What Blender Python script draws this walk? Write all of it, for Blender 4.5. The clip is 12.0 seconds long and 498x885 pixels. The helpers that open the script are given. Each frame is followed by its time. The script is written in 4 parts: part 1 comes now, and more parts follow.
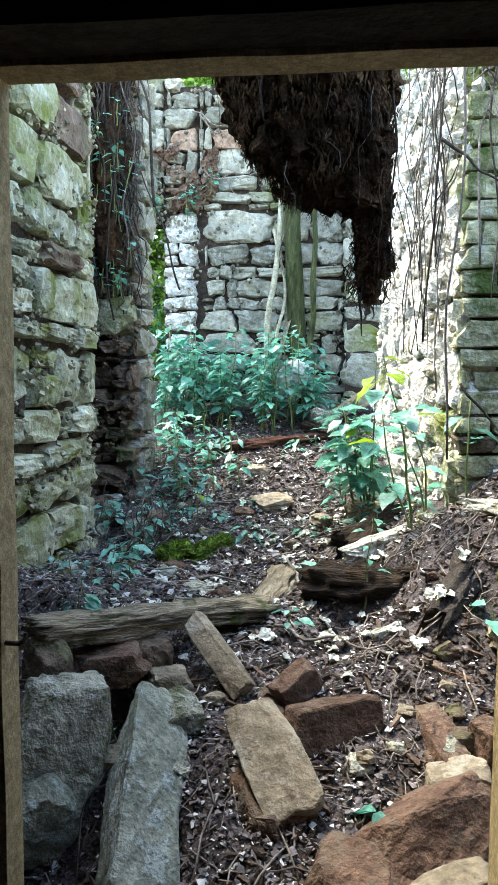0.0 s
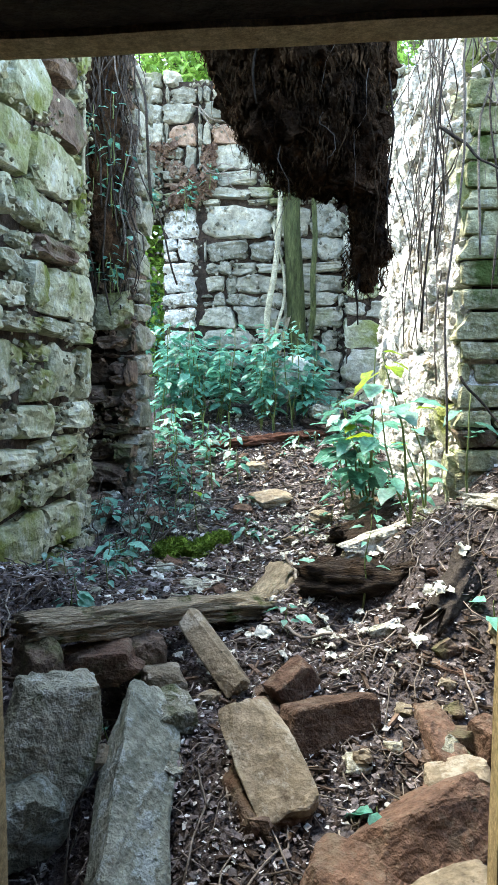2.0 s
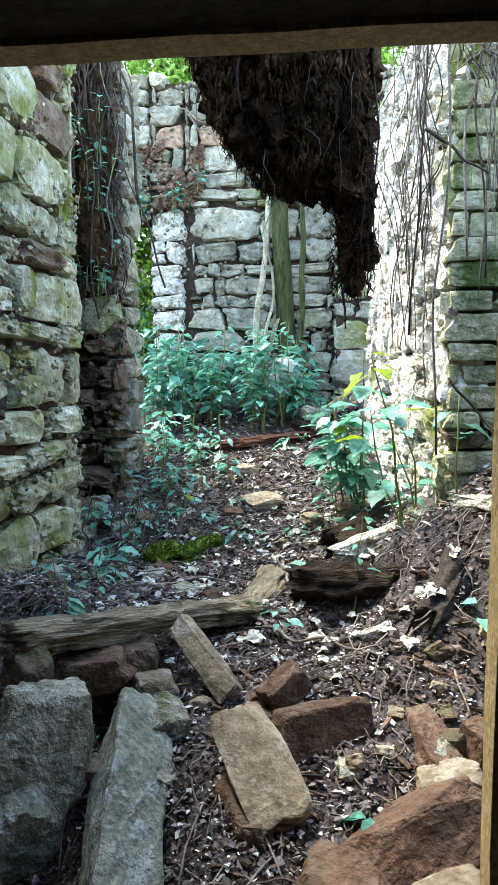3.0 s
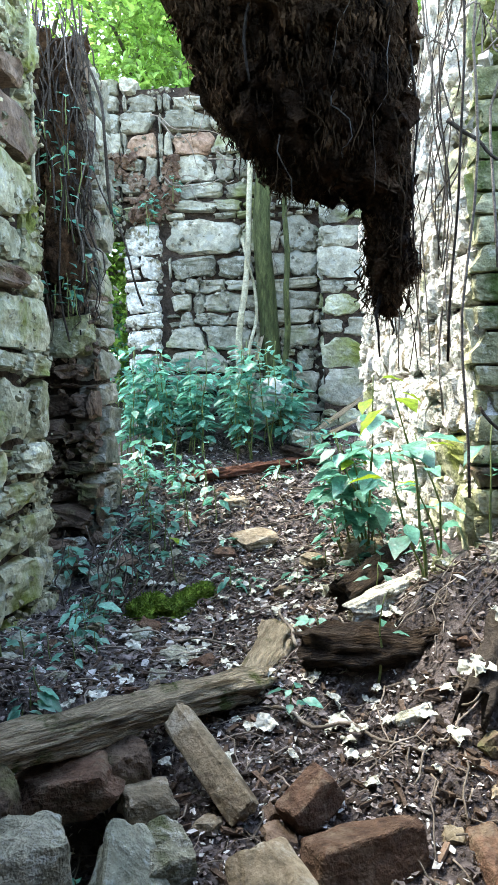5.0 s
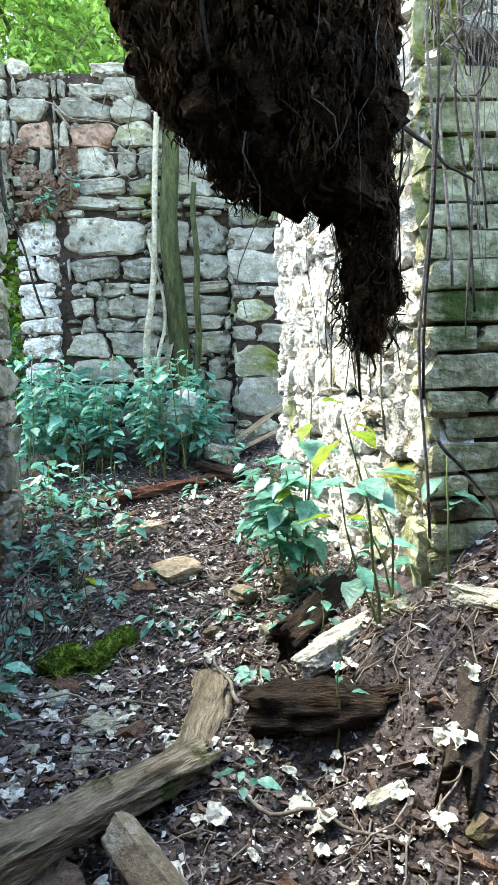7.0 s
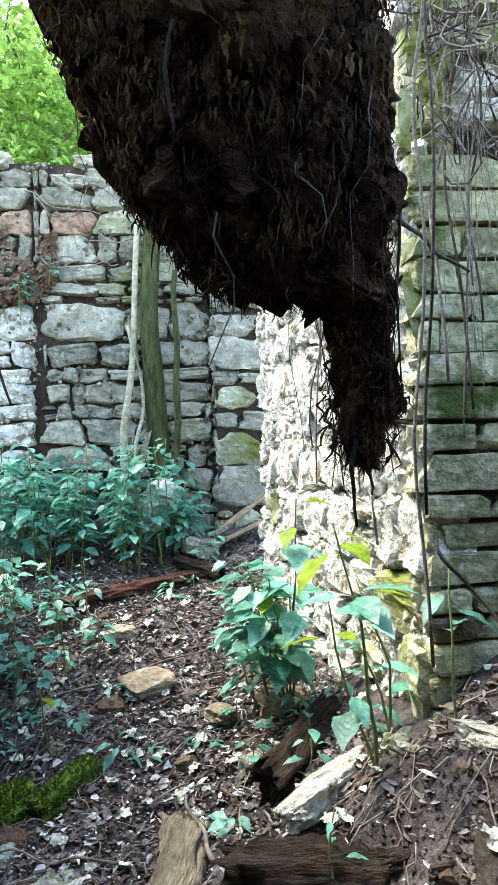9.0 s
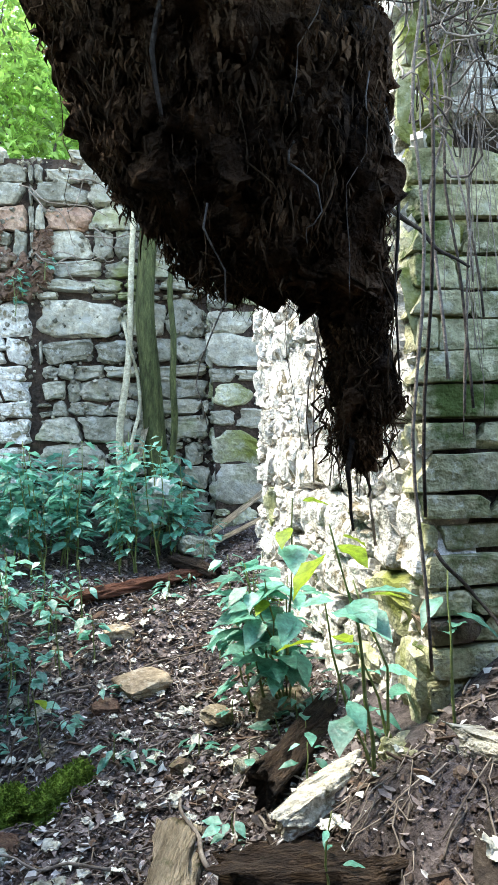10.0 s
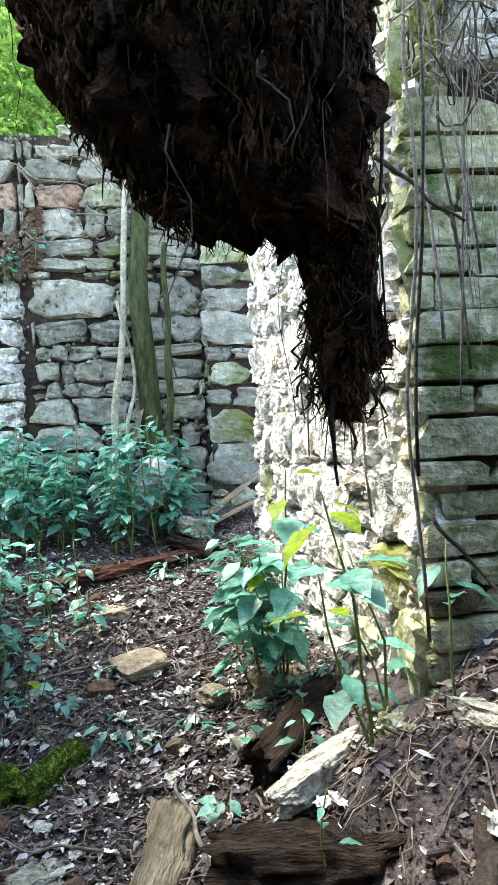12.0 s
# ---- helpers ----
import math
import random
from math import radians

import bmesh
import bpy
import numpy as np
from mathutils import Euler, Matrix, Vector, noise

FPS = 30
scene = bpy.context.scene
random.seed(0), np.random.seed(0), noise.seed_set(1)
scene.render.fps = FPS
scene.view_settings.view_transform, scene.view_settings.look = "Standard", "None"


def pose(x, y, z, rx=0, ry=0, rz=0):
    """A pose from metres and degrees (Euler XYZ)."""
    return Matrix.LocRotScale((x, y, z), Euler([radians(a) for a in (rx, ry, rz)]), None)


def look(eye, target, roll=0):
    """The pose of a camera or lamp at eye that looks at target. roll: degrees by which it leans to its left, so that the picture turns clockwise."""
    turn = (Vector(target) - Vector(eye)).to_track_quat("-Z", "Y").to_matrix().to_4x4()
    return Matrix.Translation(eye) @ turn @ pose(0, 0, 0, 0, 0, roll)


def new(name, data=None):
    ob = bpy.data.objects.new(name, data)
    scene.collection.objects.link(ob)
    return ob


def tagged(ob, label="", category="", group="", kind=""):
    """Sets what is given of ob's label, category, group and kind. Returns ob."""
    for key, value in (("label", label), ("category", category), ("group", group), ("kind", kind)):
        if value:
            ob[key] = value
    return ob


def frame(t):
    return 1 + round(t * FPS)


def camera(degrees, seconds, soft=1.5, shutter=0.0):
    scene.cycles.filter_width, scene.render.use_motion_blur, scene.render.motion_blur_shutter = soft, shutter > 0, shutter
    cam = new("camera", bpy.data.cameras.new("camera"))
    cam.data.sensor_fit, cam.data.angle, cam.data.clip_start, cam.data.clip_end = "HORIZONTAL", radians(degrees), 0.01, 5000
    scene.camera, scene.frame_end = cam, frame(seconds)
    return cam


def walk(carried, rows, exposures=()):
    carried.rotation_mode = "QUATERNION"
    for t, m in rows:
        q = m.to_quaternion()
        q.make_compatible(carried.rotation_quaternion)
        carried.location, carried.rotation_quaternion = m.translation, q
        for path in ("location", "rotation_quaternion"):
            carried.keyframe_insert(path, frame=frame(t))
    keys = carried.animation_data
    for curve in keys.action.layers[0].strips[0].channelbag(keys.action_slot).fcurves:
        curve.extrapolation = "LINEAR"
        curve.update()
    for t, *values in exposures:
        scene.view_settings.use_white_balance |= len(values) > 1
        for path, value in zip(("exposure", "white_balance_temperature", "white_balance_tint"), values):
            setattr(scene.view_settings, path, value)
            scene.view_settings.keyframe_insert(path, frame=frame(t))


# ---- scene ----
cam = camera(40.0, 12.0)
EXPOSE = [(0, 3.52, 7050, 4), (6, 3.40, 7100, 4), (12, 3.20, 7100, 6)]
PATH = [
    (0, (0.252, 0.421, 1.361), (0.021, 2.398, 1.173), 0.8),
    (0.5, (0.265, 0.432, 1.361), (0.036, 2.409, 1.163), 0.7),
    (1, (0.284, 0.445, 1.353), (0.053, 2.422, 1.159), 0.55),
    (1.5, (0.286, 0.508, 1.337), (0.057, 2.486, 1.147), 0.6),
    (2, (0.276, 0.476, 1.333), (0.037, 2.454, 1.143), 0.65),
    (2.5, (0.245, 0.422, 1.334), (0.014, 2.399, 1.143), 0.7),
    (3, (0.283, 0.485, 1.349), (0.069, 2.465, 1.16), 0.05),
    (3.2, (0.297, 0.518, 1.363), (0.109, 2.501, 1.174), 0.0),
    (4.8, (0.16, 0.871, 1.425), (0.005, 2.859, 1.269), -1.25),
    (5, (0.127, 0.946, 1.424), (-0.01, 2.935, 1.276), -1.05),
    (5.5, (0.089, 1.051, 1.403), (-0.026, 3.042, 1.26), -0.4),
    (6, (0.0, 1.21, 1.455), (-0.078, 3.202, 1.296), -0.6),
    (6.5, (-0.031, 1.224, 1.555), (0.021, 3.217, 1.385), -1.0),
    (7, (-0.028, 1.296, 1.554), (0.136, 3.283, 1.389), -1.65),
    (7.5, (-0.021, 1.448, 1.611), (0.189, 3.437, 1.603), -2.5),
    (7.7, (-0.011, 1.484, 1.626), (0.202, 3.472, 1.663), -2.3),
    (9.5, (0.023, 1.583, 1.635), (0.244, 3.57, 1.703), -1.5),
    (10, (0.033, 1.609, 1.64), (0.257, 3.595, 1.698), -1.5),
    (10.5, (0.037, 1.61, 1.638), (0.265, 3.596, 1.699), -1.95),
    (11, (0.048, 1.616, 1.628), (0.277, 3.601, 1.691), -2.15),
    (11.5, (0.038, 1.629, 1.615), (0.273, 3.615, 1.663), -1.75),
    (12, (0.087, 1.694, 1.58), (0.301, 3.682, 1.598), -2.45),
]
walk(cam, [(t, look(eye, target, roll)) for t, eye, target, roll in PATH], EXPOSE)

# ---- world, sun, exposure ----
SUN_EL, SUN_AZ = radians(60), radians(-62)          # azimuth from +y towards +x
world = bpy.data.worlds.new("world")
scene.world = world
world.use_nodes = True
wn = world.node_tree
sky = wn.nodes.new("ShaderNodeTexSky")
sky.sky_type = "NISHITA"
sky.sun_disc = False
sky.sun_elevation, sky.sun_rotation = SUN_EL, SUN_AZ
wn.links.new(sky.outputs[0], wn.nodes["Background"].inputs[0])
wn.nodes["Background"].inputs[1].default_value = 0.15
sun = new("sun", bpy.data.lights.new("sun", "SUN"))
sun.data.energy, sun.data.angle, sun.data.color = 1.1, radians(24), (1.0, 0.96, 0.88)
sun_way = Vector((math.sin(SUN_AZ) * math.cos(SUN_EL), math.cos(SUN_AZ) * math.cos(SUN_EL), math.sin(SUN_EL)))
sun.matrix_world = look(sun_way * 30, (0, 0, 0))


# ---- materials ----
def node(nt, kind, **values):
    n = nt.nodes.new(kind)
    for k, v in values.items():
        n.inputs[k.replace("_", " ")].default_value = v
    return n


def mix(nt, fac, a, b, mode="MIX"):
    m = nt.nodes.new("ShaderNodeMix")
    m.data_type, m.blend_type = "RGBA", mode
    for i, v in ((0, fac), (6, a), (7, b)):
        if hasattr(v, "is_output"):
            nt.links.new(v, m.inputs[i])
        else:
            m.inputs[i].default_value = v if i == 0 else (*v, 1)
    return m.outputs[2]


def ramp(nt, src, lo, hi, a=0.0, b=1.0):
    r = nt.nodes.new("ShaderNodeMapRange")
    nt.links.new(src, r.inputs[0])
    for i, v in enumerate((lo, hi, a, b)):
        r.inputs[i + 1].default_value = v
    return r.outputs[0]


def tex(nt, scale, detail=5.0, rough=0.6, stretch=None, local=False):
    t = node(nt, "ShaderNodeTexNoise", Scale=scale, Detail=detail, Roughness=rough)
    if local:
        src = nt.nodes.new("ShaderNodeTexCoord").outputs["Object"]
    else:
        src = nt.nodes.new("ShaderNodeNewGeometry").outputs["Position"]
    if stretch:
        m = nt.nodes.new("ShaderNodeMapping")
        m.inputs["Scale"].default_value = stretch
        nt.links.new(src, m.inputs[0])
        src = m.outputs[0]
    nt.links.new(src, t.inputs["Vector"])
    return t.outputs["Fac"]


def mat(name, c1, c2, scale=6, rough=0.9, bump=0.5, fine=60, spread=0.0, stain=None, stain_at=(0.55, 0.7), stain_scale=2.5,
        stretch=None, local=False, island=False, pale=None, translucent=0.0, depth=0.02, spec=0.3, crust=None):
    m = bpy.data.materials.new(name)
    m.use_nodes = True
    nt = m.node_tree
    bsdf = nt.nodes["Principled BSDF"]
    big = tex(nt, scale, stretch=stretch, local=local)
    col = mix(nt, ramp(nt, big, 0.35, 0.65), c1, c2)
    small = tex(nt, fine, 4, 0.7, stretch, local)
    col = mix(nt, 1.0, col, mix(nt, ramp(nt, small, 0.3, 0.7), (0.66, 0.66, 0.66), (1.24, 1.24, 1.24)), "MULTIPLY")
    mid = tex(nt, scale * 3.3, 3, 0.6, stretch, local)
    col = mix(nt, 1.0, col, mix(nt, ramp(nt, mid, 0.32, 0.68), (0.66, 0.65, 0.63), (1.2, 1.2, 1.2)), "MULTIPLY")
    if spread:
        if island:
            rnd = nt.nodes.new("ShaderNodeNewGeometry").outputs["Random Per Island"]
        else:
            rnd = nt.nodes.new("ShaderNodeObjectInfo").outputs["Random"]
        lo, hi = 1 - spread, 1 + spread
        col = mix(nt, 1.0, col, mix(nt, rnd, (lo, lo, lo * 0.95), (hi, hi * 0.98, hi * 0.95)), "MULTIPLY")
        if pale:
            col = mix(nt, ramp(nt, rnd, pale[1], pale[1] + 0.02), col, pale[0])
    if crust:
        spots = tex(nt, crust[1], 8, 0.75, None, local)
        col = mix(nt, ramp(nt, spots, 0.53, 0.60), col, crust[0])
        pits = tex(nt, crust[1] * 1.7, 5, 0.7, None, local)
        col = mix(nt, ramp(nt, pits, 0.36, 0.30), col, (0.05, 0.045, 0.03))
    if stain:
        col = mix(nt, ramp(nt, tex(nt, stain_scale, 6, 0.65), *stain_at), col, stain)
    nt.links.new(col, bsdf.inputs["Base Color"])
    bsdf.inputs["Roughness"].default_value = rough
    bsdf.inputs["Specular IOR Level"].default_value = spec
    if bump:
        b = node(nt, "ShaderNodeBump", Strength=bump, Distance=depth)
        coarse = nt.nodes.new("ShaderNodeMath")
        coarse.operation = "MULTIPLY_ADD"
        nt.links.new(mid, coarse.inputs[0])
        coarse.inputs[1].default_value = 1.6
        nt.links.new(tex(nt, fine * 0.35, 7, 0.72, stretch, local), coarse.inputs[2])
        add = nt.nodes.new("ShaderNodeMath")
        add.operation = "MULTIPLY_ADD"
        nt.links.new(small, add.inputs[0])
        add.inputs[1].default_value = 0.35
        nt.links.new(coarse.outputs[0], add.inputs[2])
        nt.links.new(add.outputs[0], b.inputs["Height"])
        nt.links.new(b.outputs[0], bsdf.inputs["Normal"])
    if translucent:
        t = nt.nodes.new("ShaderNodeBsdfTranslucent")
        nt.links.new(col, t.inputs[0])
        s = nt.nodes.new("ShaderNodeMixShader")
        s.inputs[0].default_value = translucent
        nt.links.new(bsdf.outputs[0], s.inputs[1])
        nt.links.new(t.outputs[0], s.inputs[2])
        nt.links.new(s.outputs[0], nt.nodes["Material Output"].inputs[0])
    return m


MOSS = (0.075, 0.12, 0.025)
M = dict(
    stone_back=mat("grey_sandstone", (0.20, 0.20, 0.165), (0.38, 0.365, 0.305), 4, 0.92, 0.8, 40, 0.42, (0.19, 0.21, 0.075), (0.53, 0.70), 1.7, crust=((0.33, 0.33, 0.285), 7)),
    stone_red=mat("red_sandstone", (0.22, 0.13, 0.095), (0.36, 0.26, 0.20), 6, 0.92, 0.7, 45, 0.3),
    stone_white=mat("limewashed_stone", (0.60, 0.59, 0.55), (0.80, 0.79, 0.77), 7, 0.9, 1.0, 30, 0.25, (0.20, 0.17, 0.11), (0.53, 0.62), 7, crust=((0.70, 0.69, 0.66), 16), depth=0.03),
    stone_left=mat("lichened_stone", (0.32, 0.33, 0.215), (0.58, 0.57, 0.44), 4, 0.92, 1.0, 35, 0.3, (0.17, 0.19, 0.045), (0.46, 0.62), 2.2, crust=((0.50, 0.51, 0.43), 11)),
    # real moss, but its spread and the dark base also hold the pier front's shade
    stone_pier=mat("shaded_mossy_stone", (0.22, 0.225, 0.125), (0.42, 0.41, 0.27), 5, 0.92, 1.0, 40, 0.3, (0.06, 0.09, 0.02), (0.49, 0.60), 3.1, crust=((0.40, 0.40, 0.30), 13)),
    stone_pale=mat("pale_limestone", (0.34, 0.33, 0.28), (0.55, 0.54, 0.49), 9, 0.9, 1.0, 35, 0.2, (0.14, 0.13, 0.08), (0.55, 0.65), 9),
    stone_dark=mat("damp_brown_stone", (0.095, 0.065, 0.05), (0.20, 0.145, 0.11), 7, 0.9, 0.8, 40, 0.35, (0.09, 0.11, 0.04), (0.55, 0.7)),
    # mortar earth, coloured darker to carry the shadow in the gaps too
    mortar=mat("shaded_earth_mortar", (0.03, 0.022, 0.017), (0.085, 0.06, 0.046), 9, 0.97, 1.0, 50),
    lime=mat("lime_mortar", (0.22, 0.185, 0.15), (0.60, 0.56, 0.50), 9, 0.95, 1.0, 50, 0, (0.09, 0.065, 0.05), (0.50, 0.60), 8),
    chips_left=mat("lichened_chips", (0.16, 0.15, 0.09), (0.40, 0.38, 0.28), 9, 0.95, 0.5, 60, 0.5, island=True),
    chips_white=mat("lime_chips", (0.48, 0.45, 0.40), (0.76, 0.74, 0.70), 9, 0.95, 0.5, 60, 0.4, island=True),
    chips_back=mat("grey_chips", (0.13, 0.12, 0.095), (0.30, 0.29, 0.24), 9, 0.95, 0.5, 60, 0.5, island=True),
    soil=mat("leaf_mould_soil", (0.062, 0.05, 0.05), (0.185, 0.155, 0.155), 7, 0.95, 1.0, 70, 0, (0.05, 0.07, 0.02), (0.64, 0.76), 1.7, depth=0.03),
    litter=mat("dead_leaves", (0.095, 0.078, 0.08), (0.27, 0.235, 0.24), 9, 0.7, 0.3, 80, 0.6, island=True, pale=((0.55, 0.54, 0.53), 0.83)),
    clod=mat("soil_crumb", (0.045, 0.033, 0.029), (0.11, 0.083, 0.073), 9, 0.95, 0.5, 80, 0.5, island=True),
    bark_chip=mat("rotten_bark_chip", (0.05, 0.034, 0.026), (0.15, 0.105, 0.08), 12, 0.9, 0.5, 80, 0.7, island=True),
    dead_leaf=mat("bleached_leaf", (0.55, 0.56, 0.50), (0.75, 0.76, 0.72), 15, 0.7, 0.3, 80, 0.15),
    brick=mat("weathered_brick_red_stone", (0.10, 0.058, 0.042), (0.18, 0.11, 0.078), 8, 0.9, 0.9, 55, 0.25, (0.19, 0.145, 0.105), (0.55, 0.68), 5, crust=((0.17, 0.12, 0.085), 14)),
    slab=mat("tan_slab_stone", (0.22, 0.18, 0.13), (0.33, 0.275, 0.20), 5, 0.9, 0.6, 60, 0.12, (0.12, 0.09, 0.06), (0.57, 0.66), 7, crust=((0.38, 0.34, 0.27), 8)),
    rock=mat("grey_lichen_rock", (0.34, 0.34, 0.27), (0.56, 0.555, 0.46), 7, 0.92, 1.0, 40, 0.2, (0.13, 0.14, 0.07), (0.56, 0.68), 6, crust=((0.52, 0.53, 0.47), 18), depth=0.035),
    rock_green=mat("green_grey_rock", (0.20, 0.22, 0.18), (0.36, 0.375, 0.31), 6, 0.9, 0.9, 40, 0.1, (0.12, 0.09, 0.065), (0.58, 0.70), 4, crust=((0.40, 0.44, 0.41), 10)),
    wood_old=mat("weathered_log_wood", (0.36, 0.29, 0.20), (0.70, 0.60, 0.45), 4, 0.85, 1.0, 30, 0.12, (0.10, 0.12, 0.03), (0.55, 0.66), 6, (8, 8, 1.0), True, depth=0.05),
    wood_rot=mat("rotten_dark_wood", (0.03, 0.02, 0.015), (0.10, 0.068, 0.048), 5, 0.95, 1.0, 40, 0.2, (0.05, 0.06, 0.02), (0.60, 0.70), 8, stretch=(6, 6, 1.8), local=True, depth=0.04),
    wood_red=mat("rotten_red_wood", (0.09, 0.035, 0.022), (0.20, 0.09, 0.06), 5, 0.95, 1.0, 40, 0.2, None, stretch=(10, 10, 1.5), local=True),
    frame_wood=mat("bare_pine_frame", (0.42, 0.315, 0.17), (0.58, 0.45, 0.26), 3, 0.7, 0.4, 30, 0.05, (0.12, 0.08, 0.045), (0.63, 0.72), 5, (7, 7, 7)),
    # the covered room's lack of light is put into these two dark colours
    beam=mat("shaded_old_beam", (0.02, 0.014, 0.01), (0.05, 0.036, 0.026), 5, 0.9, 0.7, 40),
    room=mat("shaded_plaster", (0.06, 0.05, 0.045), (0.12, 0.10, 0.085), 3, 0.95, 0.5, 40),
    root=mat("root_mat_peat", (0.018, 0.011, 0.007), (0.12, 0.066, 0.036), 7, 0.97, 1.0, 40, depth=0.05, spec=0.1),
    peat_flake=mat("peat_flake", (0.02, 0.012, 0.007), (0.12, 0.068, 0.036), 7, 0.97, 0.6, 60, 0.6, island=True, spec=0.1),
    fibre=mat("root_fibre", (0.035, 0.022, 0.013), (0.10, 0.064, 0.038), 20, 0.95, 0.2, 80, 0.5, island=True, spec=0.1),
    vine=mat("vine_bark", (0.10, 0.085, 0.075), (0.20, 0.175, 0.16), 20, 0.9, 0.5, 80, 0.3),
    vine_dark=mat("dark_vine_bark", (0.03, 0.023, 0.02), (0.075, 0.06, 0.05), 20, 0.9, 0.5, 80, 0.2),
    twig=mat("dry_twig", (0.16, 0.13, 0.11), (0.33, 0.29, 0.26), 12, 0.85, 0.3, 80, 0.4, island=True),
    moss=mat("bright_moss", (0.11, 0.20, 0.025), (0.23, 0.38, 0.05), 12, 0.97, 1.0, 120, 0.1, depth=0.03),
    trunk=mat("mossy_bark", (0.035, 0.045, 0.015), (0.11, 0.13, 0.05), 8, 0.93, 1.0, 60, 0.1, stretch=(3, 3, 0.6)),
    pale_bark=mat("pale_bark", (0.36, 0.34, 0.25), (0.55, 0.53, 0.42), 8, 0.85, 0.5, 60, 0.1),
    leaf=mat("nettle_leaf_green", (0.11, 0.37, 0.28), (0.21, 0.53, 0.42), 9, 0.34, 0.3, 60, 0.4, translucent=0.4, spec=0.9),
    leaf_yellow=mat("sunlit_yellow_leaf", (0.20, 0.32, 0.02), (0.30, 0.42, 0.03), 9, 0.5, 0.2, 60, 0.1, translucent=0.5),
    leaf_tree=mat("tree_leaf_green", (0.19, 0.36, 0.07), (0.33, 0.54, 0.14), 1.5, 0.5, 0.0, 30, 0.55, island=True, translucent=0.45),
    stem=mat("green_stem", (0.12, 0.17, 0.05), (0.20, 0.24, 0.09), 12, 0.6, 0.2, 80),
    cloth=mat("pale_plastic_sheet", (0.62, 0.66, 0.68), (0.78, 0.82, 0.84), 7, 0.5, 0.4, 30, 0.05),
    iron=mat("rusty_iron", (0.06, 0.04, 0.03), (0.12, 0.07, 0.045), 30, 0.6, 0.4, 90),
)


# ---- mesh helpers ----
def mesh_of(name, bm, material, smooth=True):
    me = bpy.data.meshes.new(name)
    bm.to_mesh(me)
    bm.free()
    me.materials.append(M[material])
    if smooth:
        me.polygons.foreach_set("use_smooth", [True] * len(me.polygons))
    return me


def part(name, bm, material, parent=None, label="", m=None, smooth=True):
    ob = new(name, mesh_of(name, bm, material, smooth) if isinstance(bm, bmesh.types.BMesh) else bm)
    if parent:
        ob.parent = parent
    if m is not None:
        ob.matrix_basis = m
    if label:
        ob["label"] = label
    return ob


def add_box(bm, x0, x1, y0, y1, z0, z1, bevel=0.0):
    r = bmesh.ops.create_cube(bm, size=1, matrix=Matrix.Translation(((x0 + x1) / 2, (y0 + y1) / 2, (z0 + z1) / 2)) @ Matrix.Diagonal((x1 - x0, y1 - y0, z1 - z0, 1)))
    if bevel:
        edges = list({e for v in r["verts"] for e in v.link_edges})
        bmesh.ops.bevel(bm, geom=edges, offset=bevel, segments=2, affect="EDGES")


def hewn(rng, cuts=9, rough=0.06, chips=7, seed=0.0):
    """A unit block with knocked-off corners and a weathered skin."""
    bm = bmesh.new()
    bmesh.ops.create_cube(bm, size=1)
    bmesh.ops.subdivide_edges(bm, edges=bm.edges[:], cuts=cuts, use_grid_fill=True)
    planes = []
    for _ in range(chips):
        n = Vector((rng.choice((-1, 1)) * rng.uniform(0.35, 1), rng.choice((-1, 1)) * rng.uniform(0.1, 1), rng.choice((-1, 1)) * rng.uniform(0.35, 1)))
        reach = (abs(n.x) + abs(n.y) + abs(n.z)) * 0.5
        planes.append((n.normalized(), reach / n.length * rng.uniform(0.68, 0.93)))
    skew = [rng.uniform(-0.14, 0.14) for _ in range(4)]
    o = Vector((seed, seed * 2.3, seed * 0.7))
    for v in bm.verts:
        p = v.co.copy()
        q = p * 2
        length = max((abs(q.x) ** 16 + abs(q.y) ** 16 + abs(q.z) ** 16) ** (1 / 16), 0.01)
        p *= 1 + (max(abs(q.x), abs(q.y), abs(q.z)) / length - 1)
        p.x += skew[0] * p.z + skew[1] * p.z * p.x * 2
        p.z += skew[2] * p.x + skew[3] * p.z * p.x * 2
        for n, d in planes:
            over = p.dot(n) - d
            if over > 0:
                p -= n * over
        p += noise.noise_vector(p * 2.2 + o) * rough + noise.noise_vector(p * 5.5 + o) * rough * 0.45 + noise.noise_vector(p * 13 + o) * rough * 0.22
        v.co = p
    return bm


def tube(bm, pts, radii, sides=5):
    rings = []
    for i, p in enumerate(pts):
        p = Vector(p)
        d = (Vector(pts[min(i + 1, len(pts) - 1)]) - Vector(pts[max(i - 1, 0)])).normalized()
        a = d.orthogonal().normalized() if abs(d.z) > 0.9 else d.cross(Vector((0, 0, 1))).normalized()
        b = d.cross(a)
        r = radii[i] if hasattr(radii, "__len__") else radii
        rings.append([bm.verts.new(p + (a * math.cos(k * math.tau / sides) + b * math.sin(k * math.tau / sides)) * r) for k in range(sides)])
    for r0, r1 in zip(rings, rings[1:]):
        for k in range(sides):
            bm.faces.new((r0[k], r0[(k + 1) % sides], r1[(k + 1) % sides], r1[k]))
    bm.faces.new(rings[0][::-1])
    bm.faces.new(rings[-1])


def wavy(rng, a, b, n=8, sway=0.05, sag=0.0):
    a, b = Vector(a), Vector(b)
    o = rng.uniform(0, 50)
    out = []
    for i in range(n + 1):
        f = i / n
        e = math.sin(math.pi * f)
        p = a.lerp(b, f) + noise.noise_vector(Vector((o, f * 3.0, 0))) * sway * (0.3 + e)
        p.z -= sag * math.sin(math.pi * f)
        out.append(p)
    return out


def step(a, b, v):
    v = min(1, max(0, (v - a) / (b - a)))
    return v * v * (3 - 2 * v)


